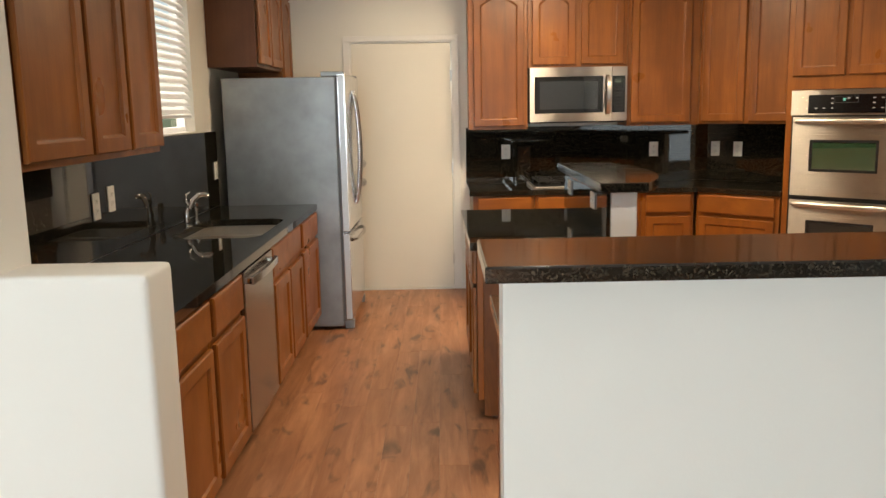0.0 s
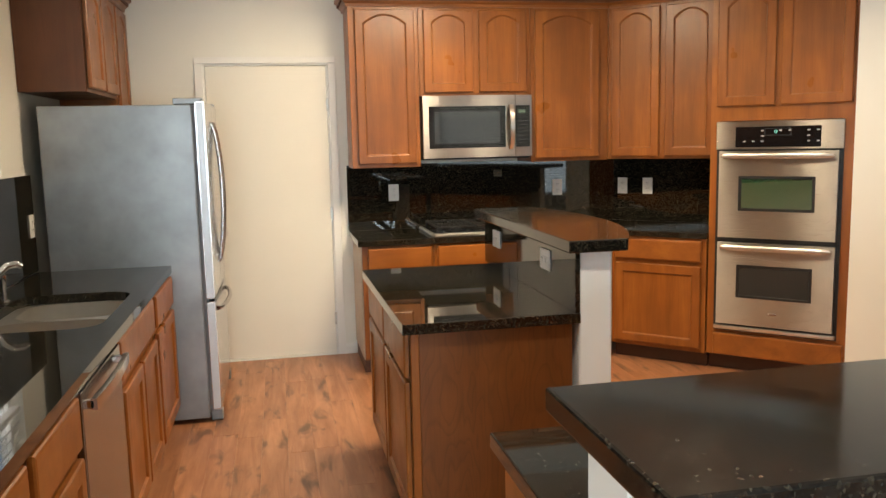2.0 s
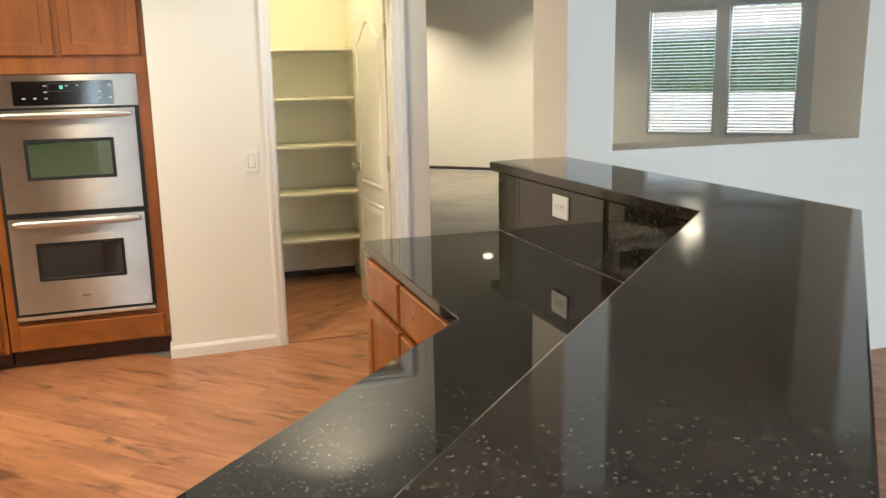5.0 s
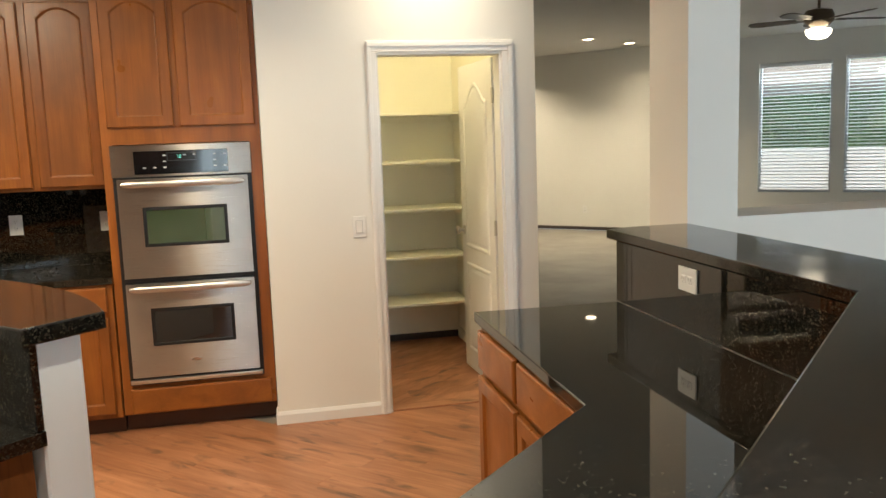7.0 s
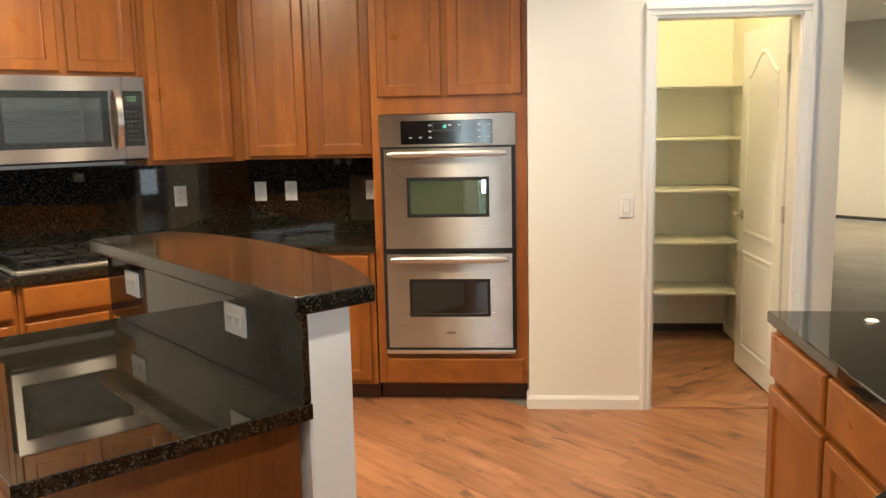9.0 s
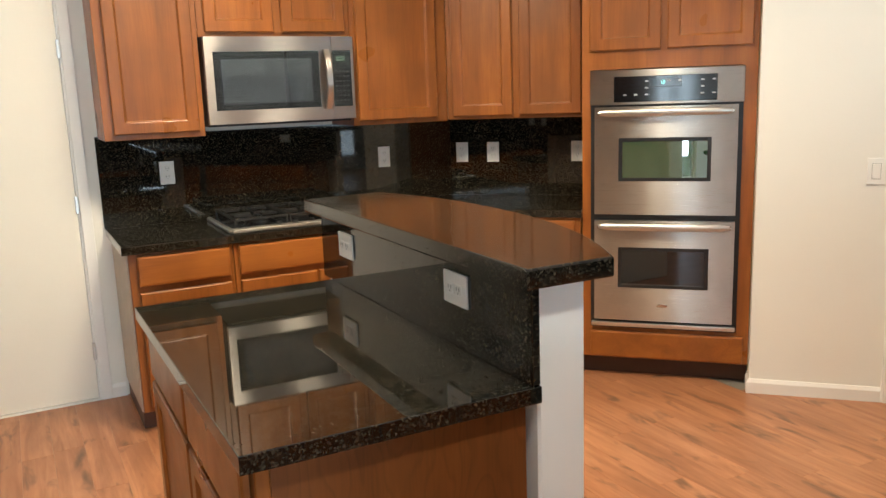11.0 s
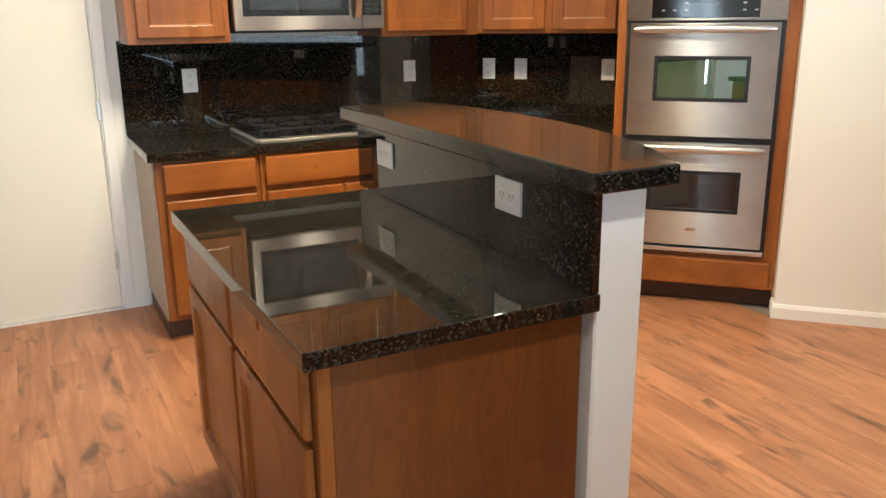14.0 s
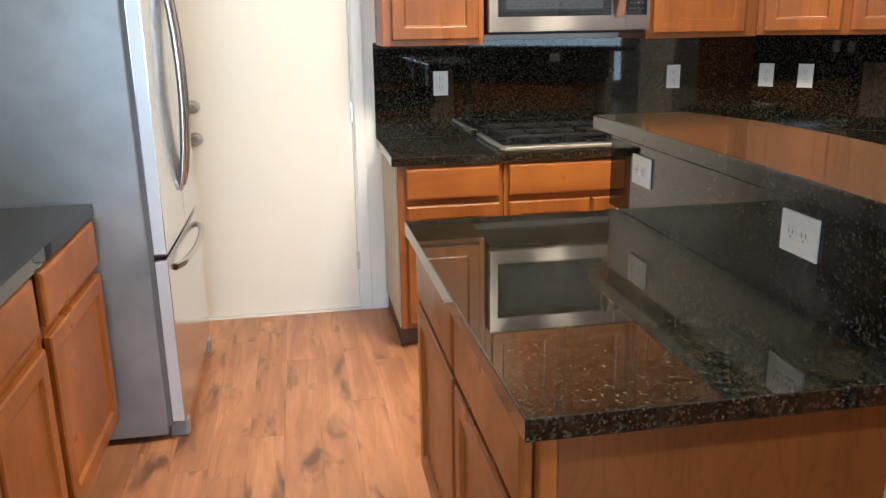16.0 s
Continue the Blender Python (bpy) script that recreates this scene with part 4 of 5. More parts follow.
for x0, x1 in ((1.452, 1.715), (1.72, 1.93), (1.935, 2.175)):
    g = bmesh.new()
    zt = CT + 0.062
    xm = (x0 + x1) / 2
    for y in (-0.525, -0.325, -0.105):
        tube_box(g, (x0, y - 0.006, zt - 0.014), (x1, y + 0.006, zt - 0.002), 0.0015)
    for x in (x0 + 0.005, x1 - 0.005):
        tube_box(g, (x - 0.006, -0.525, zt - 0.014), (x + 0.006, -0.105, zt - 0.002), 0.0015)
    for yc in (-0.215, -0.425):
        for sx in (-1, 1):
            tube_box(g, (min(xm + sx * 0.030, xm + sx * 0.108), yc - 0.005, zt - 0.010), (max(xm + sx * 0.030, xm + sx * 0.108), yc + 0.005, zt + 0.003), 0.0012)
            tube_box(g, (xm - 0.005, min(yc + sx * 0.030, yc + sx * 0.100), zt - 0.010), (xm + 0.005, max(yc + sx * 0.030, yc + sx * 0.100), zt + 0.003), 0.0012)
    for x in (x0 + 0.006, x1 - 0.006):
        for y in (-0.522, -0.108):
            tube_box(g, (x - 0.005, y - 0.005, CT + 0.0205), (x + 0.005, y + 0.005, zt - 0.008), 0.001)
    part("grate", g, IRON, ck, "cast iron grate")
for x in (1.66, 1.74, 1.825, 1.91, 1.99):
    part("knob", lathe(bmesh.new(), [(0.015, CT + 0.0205), (0.014, CT + 0.030), (0.011, CT + 0.032)], Matrix.Translation((x, -0.552, 0)), 16), BLACK, ck, "", True)

# ---- island ----
IX0, IX1, IY0, IY1 = 0.842, 1.480, -3.028, -1.775
isl = thing("island_cabinet", (1.17, -2.4, 0), "reddish-brown island cabinet with two drawers and two doors", "cabinet")
part("carcass", boxes(((0.875, -2.985, 0.10), (1.478, -1.805, CB)), bevel=0.002), WOOD, isl)
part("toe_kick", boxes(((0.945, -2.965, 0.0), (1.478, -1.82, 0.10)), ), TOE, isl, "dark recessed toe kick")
part("end_panel", boxes(((0.905, -2.994, 0.02), (1.478, -2.9855, CB - 0.001)), bevel=0.001), END_WOOD, isl, "plain stained end panel")
part("corner_stile", boxes(((0.874, -2.998, 0.10), (0.904, -2.984, CB - 0.001)), bevel=0.003), WOOD, isl)
for a, b in ((1.820, 2.370), (2.400, 2.965)):
    part("drawer_front", panel_front(F_ISLE, a, b, 0.675, 0.832, -0.872, flat=True), WOOD_H, isl)
    part("door", panel_front(F_ISLE, a, b, 0.125, 0.655, -0.872), WOOD, isl)
single("island_countertop", slab([(IX0, IY0), (IX1 + 0.018, IY0), (IX1 + 0.018, IY1), (IX0 - 0.012, IY1)], CB + 0.001, CT, 0.002), GRANITE, "polished black granite island countertop", "countertop")
single("island_backsplash", boxes(((1.480, IY0 + 0.006, CT + 0.001), (1.4985, -1.70, 1.107)), bevel=0.001), GRANITE, "upright black granite slab between counter and bar", "backsplash")
F_ISB = Frame(1.480, 0, 0, -1)
outlet(F_ISB, 1.942, 0.001, 1.030, "white duplex outlet set sideways in granite", wide=True)
outlet(F_ISB, 2.690, 0.001, 1.036, "white duplex outlet set sideways in granite", wide=True)
arc = []
for k in range(25):
    t = k / 24
    y = -3.062 + t * (3.062 - 1.640)
    bow = 1.0 - (abs(y + 2.28) / 0.80) ** 2.3
    arc.append((1.655 + 0.195 * max(bow, -0.15), y))
bar_pts = [(1.442, -3.062), *[(min(x, 1.9), y) for x, y in arc], (1.442, -1.640)]
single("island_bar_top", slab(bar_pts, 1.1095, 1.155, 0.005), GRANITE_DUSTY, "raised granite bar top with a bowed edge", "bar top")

# ---- peninsula ----
PEN_Y = -4.155
cabinet("peninsula_cabinet", F_PEN, -1.55, -0.895, 0, CB, -4.722, PEN_Y, [(-1.53, -1.235, 0.125, 0.655), (-1.215, -0.925, 0.125, 0.655)], [(-1.53, -0.925, 0.685, 0.832)], 0.10, L_BASE, group=G_BASE, mat_side=WOOD)
cabinet("peninsula_cabinet", F_PEN, -2.215, -1.553, 0, CB, -4.722, PEN_Y, [(-2.19, -1.895, 0.125, 0.655), (-1.875, -1.575, 0.125, 0.655)], [(-2.19, -1.575, 0.685, 0.832)], 0.10, L_BASE, group=G_BASE)
# slanted leg: u = -(x + y)/sqrt2, d = (y - x)/sqrt2
pu = lambda x, y: -(x + y) / R2
u_in, u_out = pu(2.25, -4.155), pu(3.135, -3.305)
pdl = (-4.120 - 2.265) / R2 - 0.030
cabinet("peninsula_cabinet", F_PEND, u_out + 0.075, u_in - 0.02, 0, CB, pdl - 0.50, pdl, [(u_out + 0.095, u_out + 0.555, 0.125, 0.655), (u_out + 0.585, u_in - 0.05, 0.125, 0.655)], [(u_out + 0.095, u_out + 0.555, 0.685, 0.832), (u_out + 0.585, u_in - 0.05, 0.685, 0.832)], 0.10, "reddish-brown slanted peninsula cabinet with drawers", group=G_BASE)
low_top = [(0.872, -4.118), (2.268, -4.118), (3.115, -3.297), (3.520, -3.735), (2.548, -4.707), (0.872, -4.707)]
single("peninsula_countertop", slab(low_top, CB + 0.001, CT, 0.004), GRANITE, "polished black granite peninsula countertop", "countertop")
bs1 = slab([(0.872, -4.7085), (2.550, -4.7085), (3.535, -3.7235), (3.548, -3.7365), (2.556, -4.7265), (0.872, -4.7265)], CB + 0.0415, 1.128, 0.001)
single("peninsula_backsplash", bs1, GRANITE, "upright black granite slab below the raised bar", "backsplash")
F_PENS = Frame(2.549, -4.7085, -1, -1)
outlet(F_PENS, -0.815, 0.001, 1.065, "white duplex outlet set sideways in granite", wide=True)
hi_top = [(0.808, -4.697), (2.556, -4.697), (3.594, -3.659), (3.715, -3.722), (3.896, -3.903), (2.714, -5.085), (0.808, -5.085)]
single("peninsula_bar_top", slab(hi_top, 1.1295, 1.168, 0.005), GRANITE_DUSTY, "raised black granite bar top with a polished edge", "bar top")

# ---- sink run ----
LF = 0.645                 # depth of the sink run's cabinet face from x = -0.80
cabinet("base_cabinet", F_LEFT, -4.545, -3.892, 0, CB, 0.0, LF, [(-4.53, -3.915, 0.125, 0.655)], [(-4.53, -3.915, 0.685, 0.832)], 0.10, L_BASE, group=G_BASE)
cabinet("base_cabinet", F_LEFT, -3.889, -3.400, 0, CB, 0.0, LF, [(-3.865, -3.422, 0.125, 0.655)], [(-3.865, -3.422, 0.685, 0.832)], 0.10, L_BASE, group=G_BASE)
cabinet("sink_cabinet", F_LEFT, -2.795, -1.925, 0, 0.66, 0.0, LF, [(-2.768, -2.365, 0.125, 0.645), (-2.340, -1.950, 0.125, 0.645)], (), 0.10, "reddish-brown sink base cabinet with two doors", group=G_BASE)
sc = [o for o in scene.objects if o.name.startswith("sink_cabinet")][-1]
part("face_rail", boxes(((-2.795, LF - 0.02, 0.661), (-1.925, LF, CB)), f=F_LEFT), WOOD_H, sc)
part("drawer_front", panel_front(F_LEFT, -2.768, -1.950, 0.685, 0.832, LF + 0.001, flat=True), WOOD_H, sc)
cabinet("base_cabinet", F_LEFT, -1.922, -1.290, 0, CB, 0.0, LF, [(-1.897, -1.312, 0.125, 0.655)], [(-1.897, -1.312, 0.685, 0.832)], 0.10, L_BASE, group=G_BASE)
dw = thing("dishwasher", (-0.45, -3.095, 0), "stainless steel dishwasher with a bar handle", "dishwasher")
part("tub", boxes(((-3.390, 0.0, 0.10), (-2.803, LF - 0.02, CB - 0.003)), f=F_LEFT), BLACK, dw)
dwd = part("door", boxes(((-3.388, LF - 0.018, 0.115), (-2.805, LF + 0.022, 0.835)), bevel=0.004, f=F_LEFT, seg=2), STEEL_DARKENED, dw)
part("toe_panel", boxes(((-3.390, 0.0, 0.0), (-2.803, LF - 0.07, 0.098)), f=F_LEFT), BLACK, dw)
hp = [F_LEFT.p(-3.360 + 0.53 * k / 12, LF + 0.046 + 0.010 * math.sin(math.pi * k / 12), 0.790) for k in range(13)]
hr = bmesh.new()
rings = [[hr.verts.new(p + Vector(o)) for o in ((-0.008, 0, -0.017), (0.010, 0, -0.017), (0.010, 0, 0.017), (-0.008, 0, 0.017))] for p in hp]
for r, s in zip(rings, rings[1:]):
    for k in range(4):
        hr.faces.new((r[k], r[(k + 1) % 4], s[(k + 1) % 4], s[k]))
hr.faces.new(rings[0])
hr.faces.new(rings[-1])
part("handle", hr, STEEL, dwd, "bowed steel bar handle")
for u in (-3.350, -2.840):
    part("handle_post", boxes(((u - 0.010, LF + 0.020, 0.777), (u + 0.010, LF + 0.048, 0.803)), bevel=0.002, f=F_LEFT), CHROME, dwd)

# countertop with the sink cut-out
def rounded(x0, x1, y0, y1, r, n=6):
    pts = []
    for cx, cy, a0 in ((x1 - r, y1 - r, 0), (x0 + r, y1 - r, 90), (x0 + r, y0 + r, 180), (x1 - r, y0 + r, 270)):
        for k in range(n + 1):
            a = radians(a0 + 90 * k / n)
            pts.append((cx + r * math.cos(a), cy + r * math.sin(a)))
    return pts


bowl_a = rounded(-0.665, -0.215, -2.740, -2.385, 0.10)
bowl_b = rounded(-0.625, -0.215, -2.345, -2.010, 0.10)
hole = rounded(-0.672, -0.208, -2.748, -2.002, 0.105)
single("sink_countertop", slab([(-0.798, -4.545), (-0.133, -4.545), (-0.133, -1.288), (-0.798, -1.288)], CB + 0.001, CT, 0, [hole]), GRANITE, "polished black granite countertop with an undermount sink", "countertop")
sk = thing("kitchen_sink", (-0.44, -2.38, CB - 0.19), "stainless steel undermount double sink", "sink")
for name, pts, depth in (("large_bowl", bowl_a, 0.185), ("small_bowl", bowl_b, 0.165)):
    bm = bmesh.new()
    cx, cy = sum(p[0] for p in pts) / len(pts), sum(p[1] for p in pts) / len(pts)
    rows = []
    for kx, z in ((1.0, CB - 0.004), (0.985, CB - depth * 0.8), (0.93, CB - depth * 0.96), (0.85, CB - depth), (0.12, CB - depth - 0.006), (0.02, CB - depth - 0.006)):
        rows.append([bm.verts.new((cx + (x - cx) * kx, cy + (y - cy) * kx, z)) for x, y in pts])
    for r, s in zip(rows, rows[1:]):
        for k in range(len(pts)):
            bm.faces.new((r[k], r[(k + 1) % len(pts)], s[(k + 1) % len(pts)], s[k]))
    bm.faces.new(rows[-1])
    bowl = part(name, bm, STEEL_SINK, sk, "", True)
    part("drain", lathe(bmesh.new(), [(0.042, CB - depth - 0.005), (0.042, CB - depth - 0.001), (0.03, CB - depth - 0.003)], Matrix.Translation((cx, cy, 0)), 20), CHROME, bowl, "round chrome drain")
part("rim", slab(rounded(-0.70, -0.18, -2.775, -1.975, 0.11), CB - 0.005, CB - 0.001, 0, [bowl_a, bowl_b]), STEEL_SINK, sk)
fc = thing("kitchen_faucet", (-0.70, -2.30, CT), "chrome single-lever pull-out kitchen faucet", "faucet")
part("base", lathe(bmesh.new(), [(0.028, CT + 0.001), (0.028, CT + 0.006), (0.018, CT + 0.012), (0.017, CT + 0.085), (0.014, CT + 0.095)], Matrix.Translation((-0.70, -2.30, 0)), 20), CHROME, fc, "", True)
sp = [(-0.70, -2.30, CT + 0.05), (-0.692, -2.288, CT + 0.100), (-0.672, -2.266, CT + 0.142), (-0.646, -2.243, CT + 0.168), (-0.615, -2.222, CT + 0.172), (-0.600, -2.212, CT + 0.160)]
part("spout", tube(bmesh.new(), sp, [0.016, 0.016, 0.017, 0.016, 0.015, 0.013], 14), CHROME, fc, "slanting chrome pull-out spout", True)
part("lever", tube(bmesh.new(), [(-0.688, -2.284, CT + 0.108), (-0.705, -2.290, CT + 0.145), (-0.700, -2.276, CT + 0.178), (-0.685, -2.262, CT + 0.190)], [0.010, 0.008, 0.006, 0.005], 12), CHROME, fc, "chrome lever", True)
sd = thing("soap_dispenser", (-0.70, -2.13, CT), "small chrome side sprayer beside the faucet", "sprayer")
part("body", lathe(bmesh.new(), [(0.022, CT + 0.001), (0.022, CT + 0.006), (0.014, CT + 0.012), (0.013, CT + 0.06), (0.017, CT + 0.075), (0.016, CT + 0.115), (0.008, CT + 0.12)], Matrix.Translation((-0.70, -2.13, 0)), 16), CHROME, sd, "", True)
single("sink_backsplash", boxes(((-4.545, 0.0, CT + 0.001), (-1.232, -0.0185, 1.383)), bevel=0.001, f=F_LEFT), GRANITE, "polished black granite backsplash under the window", "backsplash")
outlet(F_LEFT, -3.245, 0.001, 1.112, "white duplex outlet on the black backsplash")
outlet(F_LEFT, -3.075, 0.001, 1.128, "white blank double cover plate on the backsplash")
outlet(F_LEFT, -1.300, 0.001, 1.125, "white duplex outlet on the black backsplash")

# wall cabinets on the window wall
cabinet("wall_cabinet", F_LEFT, -4.545, -3.372, 1.352, UT, -0.017, 0.345, [(-4.52, -4.085, 1.375, 2.355), (-4.055, -3.745, 1.375, 2.355), (-3.715, -3.385, 1.375, 2.355)], label="reddish-brown stained wall cabinet beside the window", arch=0.045, group=G_UP)
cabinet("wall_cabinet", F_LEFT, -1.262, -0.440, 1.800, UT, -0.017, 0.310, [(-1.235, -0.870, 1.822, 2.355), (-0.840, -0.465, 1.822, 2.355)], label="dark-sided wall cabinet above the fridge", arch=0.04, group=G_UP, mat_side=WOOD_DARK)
cabinet("wall_cabinet", F_LEFT, -0.437, -0.004, 1.690, UT, -0.017, 0.310, [(-0.415, -0.060, 1.720, 2.355)], label="narrow stained wall cabinet in the corner", arch=0.04, group=G_UP)
crown("crown_moulding", [(-0.818, -4.53), (-0.455, -4.53), (-0.455, -3.372), (-0.818, -3.372)], UT - 0.010, 1, "stained crown moulding with a rope bead")
crown("crown_moulding", [(-0.818, -1.262), (-0.490, -1.262), (-0.490, -0.004)], UT - 0.010, 1, "stained crown moulding above the fridge cabinet")

# ---- fridge ----
GASKET = plain("grey_gasket", (0.16, 0.17, 0.18), 0.6)
FY0, FY1 = -1.270, -0.360
fr = thing("refrigerator", (-0.36, -0.81, 0), "grey-sided steel French-door refrigerator", "refrigerator")
part("body", boxes(((-0.735, FY0, 0.025), (0.018, FY1, 1.728)), bevel=0.006, seg=2), FRIDGE_SIDE, fr, "textured grey cabinet side")
part("gasket", boxes(((0.018, FY0 + 0.005, 0.06), (0.0355, FY1 - 0.005, 1.72)), ), GASKET, fr, "grey door gasket")


def bowed_door(y0, y1, z0, z1):
    bm = bmesh.new()
    n = 8
    rows = []
    for z in (z0, z1):
        front = [(0.076 + 0.010 * math.sin(math.pi * (0.5 * (y - FY0) / (FY1 - FY0) + 0.25)) ** 2, y) for y in [y0 + (y1 - y0) * k / n for k in range(n + 1)]]
        rows.append([bm.verts.new((x, y, z)) for x, y in [(0.036, y0), *front, (0.036, y1)]])
    a, b = rows
    for k in range(len(a)):
        bm.faces.new((a[k], a[(k + 1) % len(a)], b[(k + 1) % len(a)], b[k]))
    bm.faces.new(a)
    bm.faces.new(b)
    bmesh.ops.recalc_face_normals(bm, faces=bm.faces)
    bmesh.ops.bevel(bm, geom=[e for e in bm.edges if abs(e.verts[0].co.z - e.verts[1].co.z) < 1e-6], offset=0.005, segments=2, affect="EDGES")
    return bm


FRIDGE_STEEL = plain("fridge_steel", (0.68, 0.69, 0.70), 0.17, 1.0, 0.05)
# blue-white tint paints daylight on the fridge doors' near edges
EDGE_SHEEN = plain("door_edge_daylight", (0.60, 0.65, 0.70), 0.4, 0.25, 0.04)
mid = (FY0 + FY1) / 2
for y0, y1, yh in ((FY0, mid - 0.003, mid - 0.055), (mid + 0.003, FY1, mid + 0.055)):
    d = part("door", bowed_door(y0, y1, 0.690, 1.745), FRIDGE_STEEL, fr, "bowed steel door", True)
    hpts = [(0.084 + 0.042 * math.sin(math.pi * k / 14) ** 0.6, yh, 0.84 + 0.80 * k / 14) for k in range(15)]
    hpts[0], hpts[-1] = (0.084, yh, 0.84), (0.084, yh, 1.64)
    if y0 == FY0:
        part("door_edge_sheen", boxes(((0.0385, FY0 - 0.0025, 0.697), (0.0775, FY0 + 0.001, 1.738)), bevel=0.001), EDGE_SHEEN, d, "thin strip painted with daylight sheen on the door edge")
    part("handle", tube(bmesh.new(), hpts, 0.0125, 12), STEEL, d, "long bowed steel handle", True)
d = part("freezer_drawer", bowed_door(FY0, FY1, 0.070, 0.675), FRIDGE_STEEL, fr, "bowed steel freezer drawer", True)
part("door_edge_sheen", boxes(((0.0385, FY0 - 0.0025, 0.077), (0.0775, FY0 + 0.001, 0.668)), bevel=0.001), EDGE_SHEEN, d, "thin strip painted with daylight sheen on the door edge")
hpts = [(0.084 + 0.044 * math.sin(math.pi * k / 14) ** 0.5 if 0 < k < 14 else 0.084, FY0 + 0.12 + 0.67 * k / 14, 0.615) for k in range(15)]
part("handle", tube(bmesh.new(), hpts, 0.0125, 12), STEEL, d, "bowed steel drawer handle", True)
for y in (FY0 + 0.06, FY1 - 0.06):
    part("hinge_cover", boxes(((-0.075, y - 0.055, 1.729), (0.075, y + 0.055, 1.762)), bevel=0.006, seg=2), FRIDGE_SIDE, fr, "grey hinge cover")
    part("foot", boxes(((0.02, y - 0.03, 0.0), (0.085, y + 0.03, 0.062)), bevel=0.006), FRIDGE_SIDE, fr, "grey plastic foot grille")
    part("foot", boxes(((-0.70, y - 0.02, 0.0), (-0.64, y + 0.02, 0.026)), ), BLACK, fr)


# ---- windows and blinds ----
def window(name, f, u0, u1, z0, z1, depth, mullion, label):
    """A vinyl window set back in its opening."""
    t = thing(name, f.p((u0 + u1) / 2, -depth, z0), label, "window")
    tagged(t, kind="structure")
    b = 0.035
    for nm, lo, hi in (("frame_side", (u0, z0), (u0 + b, z1)), ("frame_side", (u1 - b, z0), (u1, z1)), ("frame_rail", (u0 + b, z0), (u1 - b, z0 + b)), ("frame_rail", (u0 + b, z1 - b), (u1 - b, z1))):
        part(nm, boxes(((lo[0], -depth - 0.03, lo[1]), (hi[0], -depth + 0.02, hi[1])), bevel=0.003, f=f), VINYL, t)
    um = (u0 + u1) / 2
    cells = [(u0 + b, u1 - b)]
    if mullion:
        part("mullion", boxes(((um - 0.02, -depth - 0.028, z0 + b), (um + 0.02, -depth + 0.018, z1 - b)), bevel=0.003, f=f), VINYL, t)
        cells = [(u0 + b, um - 0.02), (um + 0.02, u1 - b)]
    for a, c in cells:
        p = part("pane", boxes(((a, -depth - 0.005, z0 + b), (c, -depth, z1 - b)), f=f), PANE, t)
        p.visible_shadow = False
    return t


def blind(f, u0, u1, z0, z1, d, pitch, wide, tilt, label):
    """A horizontal blind: head rail, bottom rail, cords and each slat."""
    t = thing("window_blind", f.p((u0 + u1) / 2, d, z0), label, "blind", "window blinds")
    part("head_rail", boxes(((u0, d - 0.03, z1 - 0.045), (u1, d + 0.028, z1)), bevel=0.003, f=f), VINYL, t)
    part("bottom_rail", boxes(((u0, d - 0.022, z0), (u1, d + 0.022, z0 + 0.022)), bevel=0.004, f=f), VINYL, t)
    a = radians(tilt)
    n = int((z1 - z0 - 0.08) / pitch)
    first = None
    for k in range(n):
        z = z0 + 0.045 + k * pitch
        if first is None:
            bm = bmesh.new()
            prof = []
            for q, h in ((-1, 0.0), (0, 0.004), (1, 0.0)):
                prof.append((q * wide / 2 * math.cos(a) - h * math.sin(a), q * wide / 2 * math.sin(a) + h * math.cos(a)))
            rows = []
            for u in (u0 + 0.004, u1 - 0.004):
                rows.append([bm.verts.new(f.p(u, d + dd, z + zz + th)) for th in (0.0, 0.0025) for dd, zz in (prof if th == 0.0 else prof[::-1])])
            for j in range(6):
                bm.faces.new((rows[0][j], rows[0][(j + 1) % 6], rows[1][(j + 1) % 6], rows[1][j]))
            bm.faces.new(rows[0])
            bm.faces.new(rows[1])
            first = part("slat", bm, SLAT, t)
            z_first = z
        else:
            s = new("slat", first.data)
            s.parent = t
            s.matrix_parent_inverse = t.matrix_basis.inverted()
            s.location = (0, 0, z - z_first)
    for u in (u0 + 0.15, u1 - 0.15):
        part("cord", boxes(((u - 0.001, d + wide * 0.36, z0 + 0.02), (u + 0.001, d + wide * 0.36 + 0.002, z1 - 0.04)), f=f), VINYL, t)
    return t


F_W = Frame(-0.82, 0, 0, 1)
window("window_1", F_W, -3.10, -1.62, 1.39, 2.42, 0.075, True, "white vinyl window above the sink")
blind(F_W, -3.085, -1.640, 1.478, 2.415, -0.030, 0.0445, 0.050, -52, "white slatted blind, nearly closed, above the sink")
structure("window_1_sill", boxes(((-3.10, -0.07, 1.386), (-1.62, 0.004, 1.394)), bevel=0.002, f=F_W), TRIM, "white window sill")
F_E = Frame(12.87, 0, 0, -1)
for i, (a, b, top) in enumerate(((2.31, 3.27, 2.44), (3.43, 4.37, 2.48))):
    window(f"window_{i + 2}", F_E, a, b, 0.63, top, 0.07, False, "white vinyl window in the far room")
    blind(F_E, a + 0.015, b - 0.015, 0.65, top - 0.01, -0.028, 0.046, 0.050, -15, "white slatted blind with open slats")
F_S = Frame(0, -11.0, -1, 0)
window("window_4", F_S, -6.6, -3.6, 0.3, 2.35, 0.07, True, "wide white window in the rear wall")
blind(F_S, -6.58, -5.12, 0.33, 2.34, -0.026, 0.05, 0.050, -35, "white slatted blind with open slats")
blind(F_S, -5.08, -3.62, 0.33, 2.34, -0.026, 0.05, 0.050, -35, "white slatted blind with open slats")
# unseen door, added to hold the strong rear fill lamp
window("added_door_rear", F_S, -1.15, 1.35, 0.02, 2.1, 0.07, True, "added sliding glass door in the rear wall, out of view")
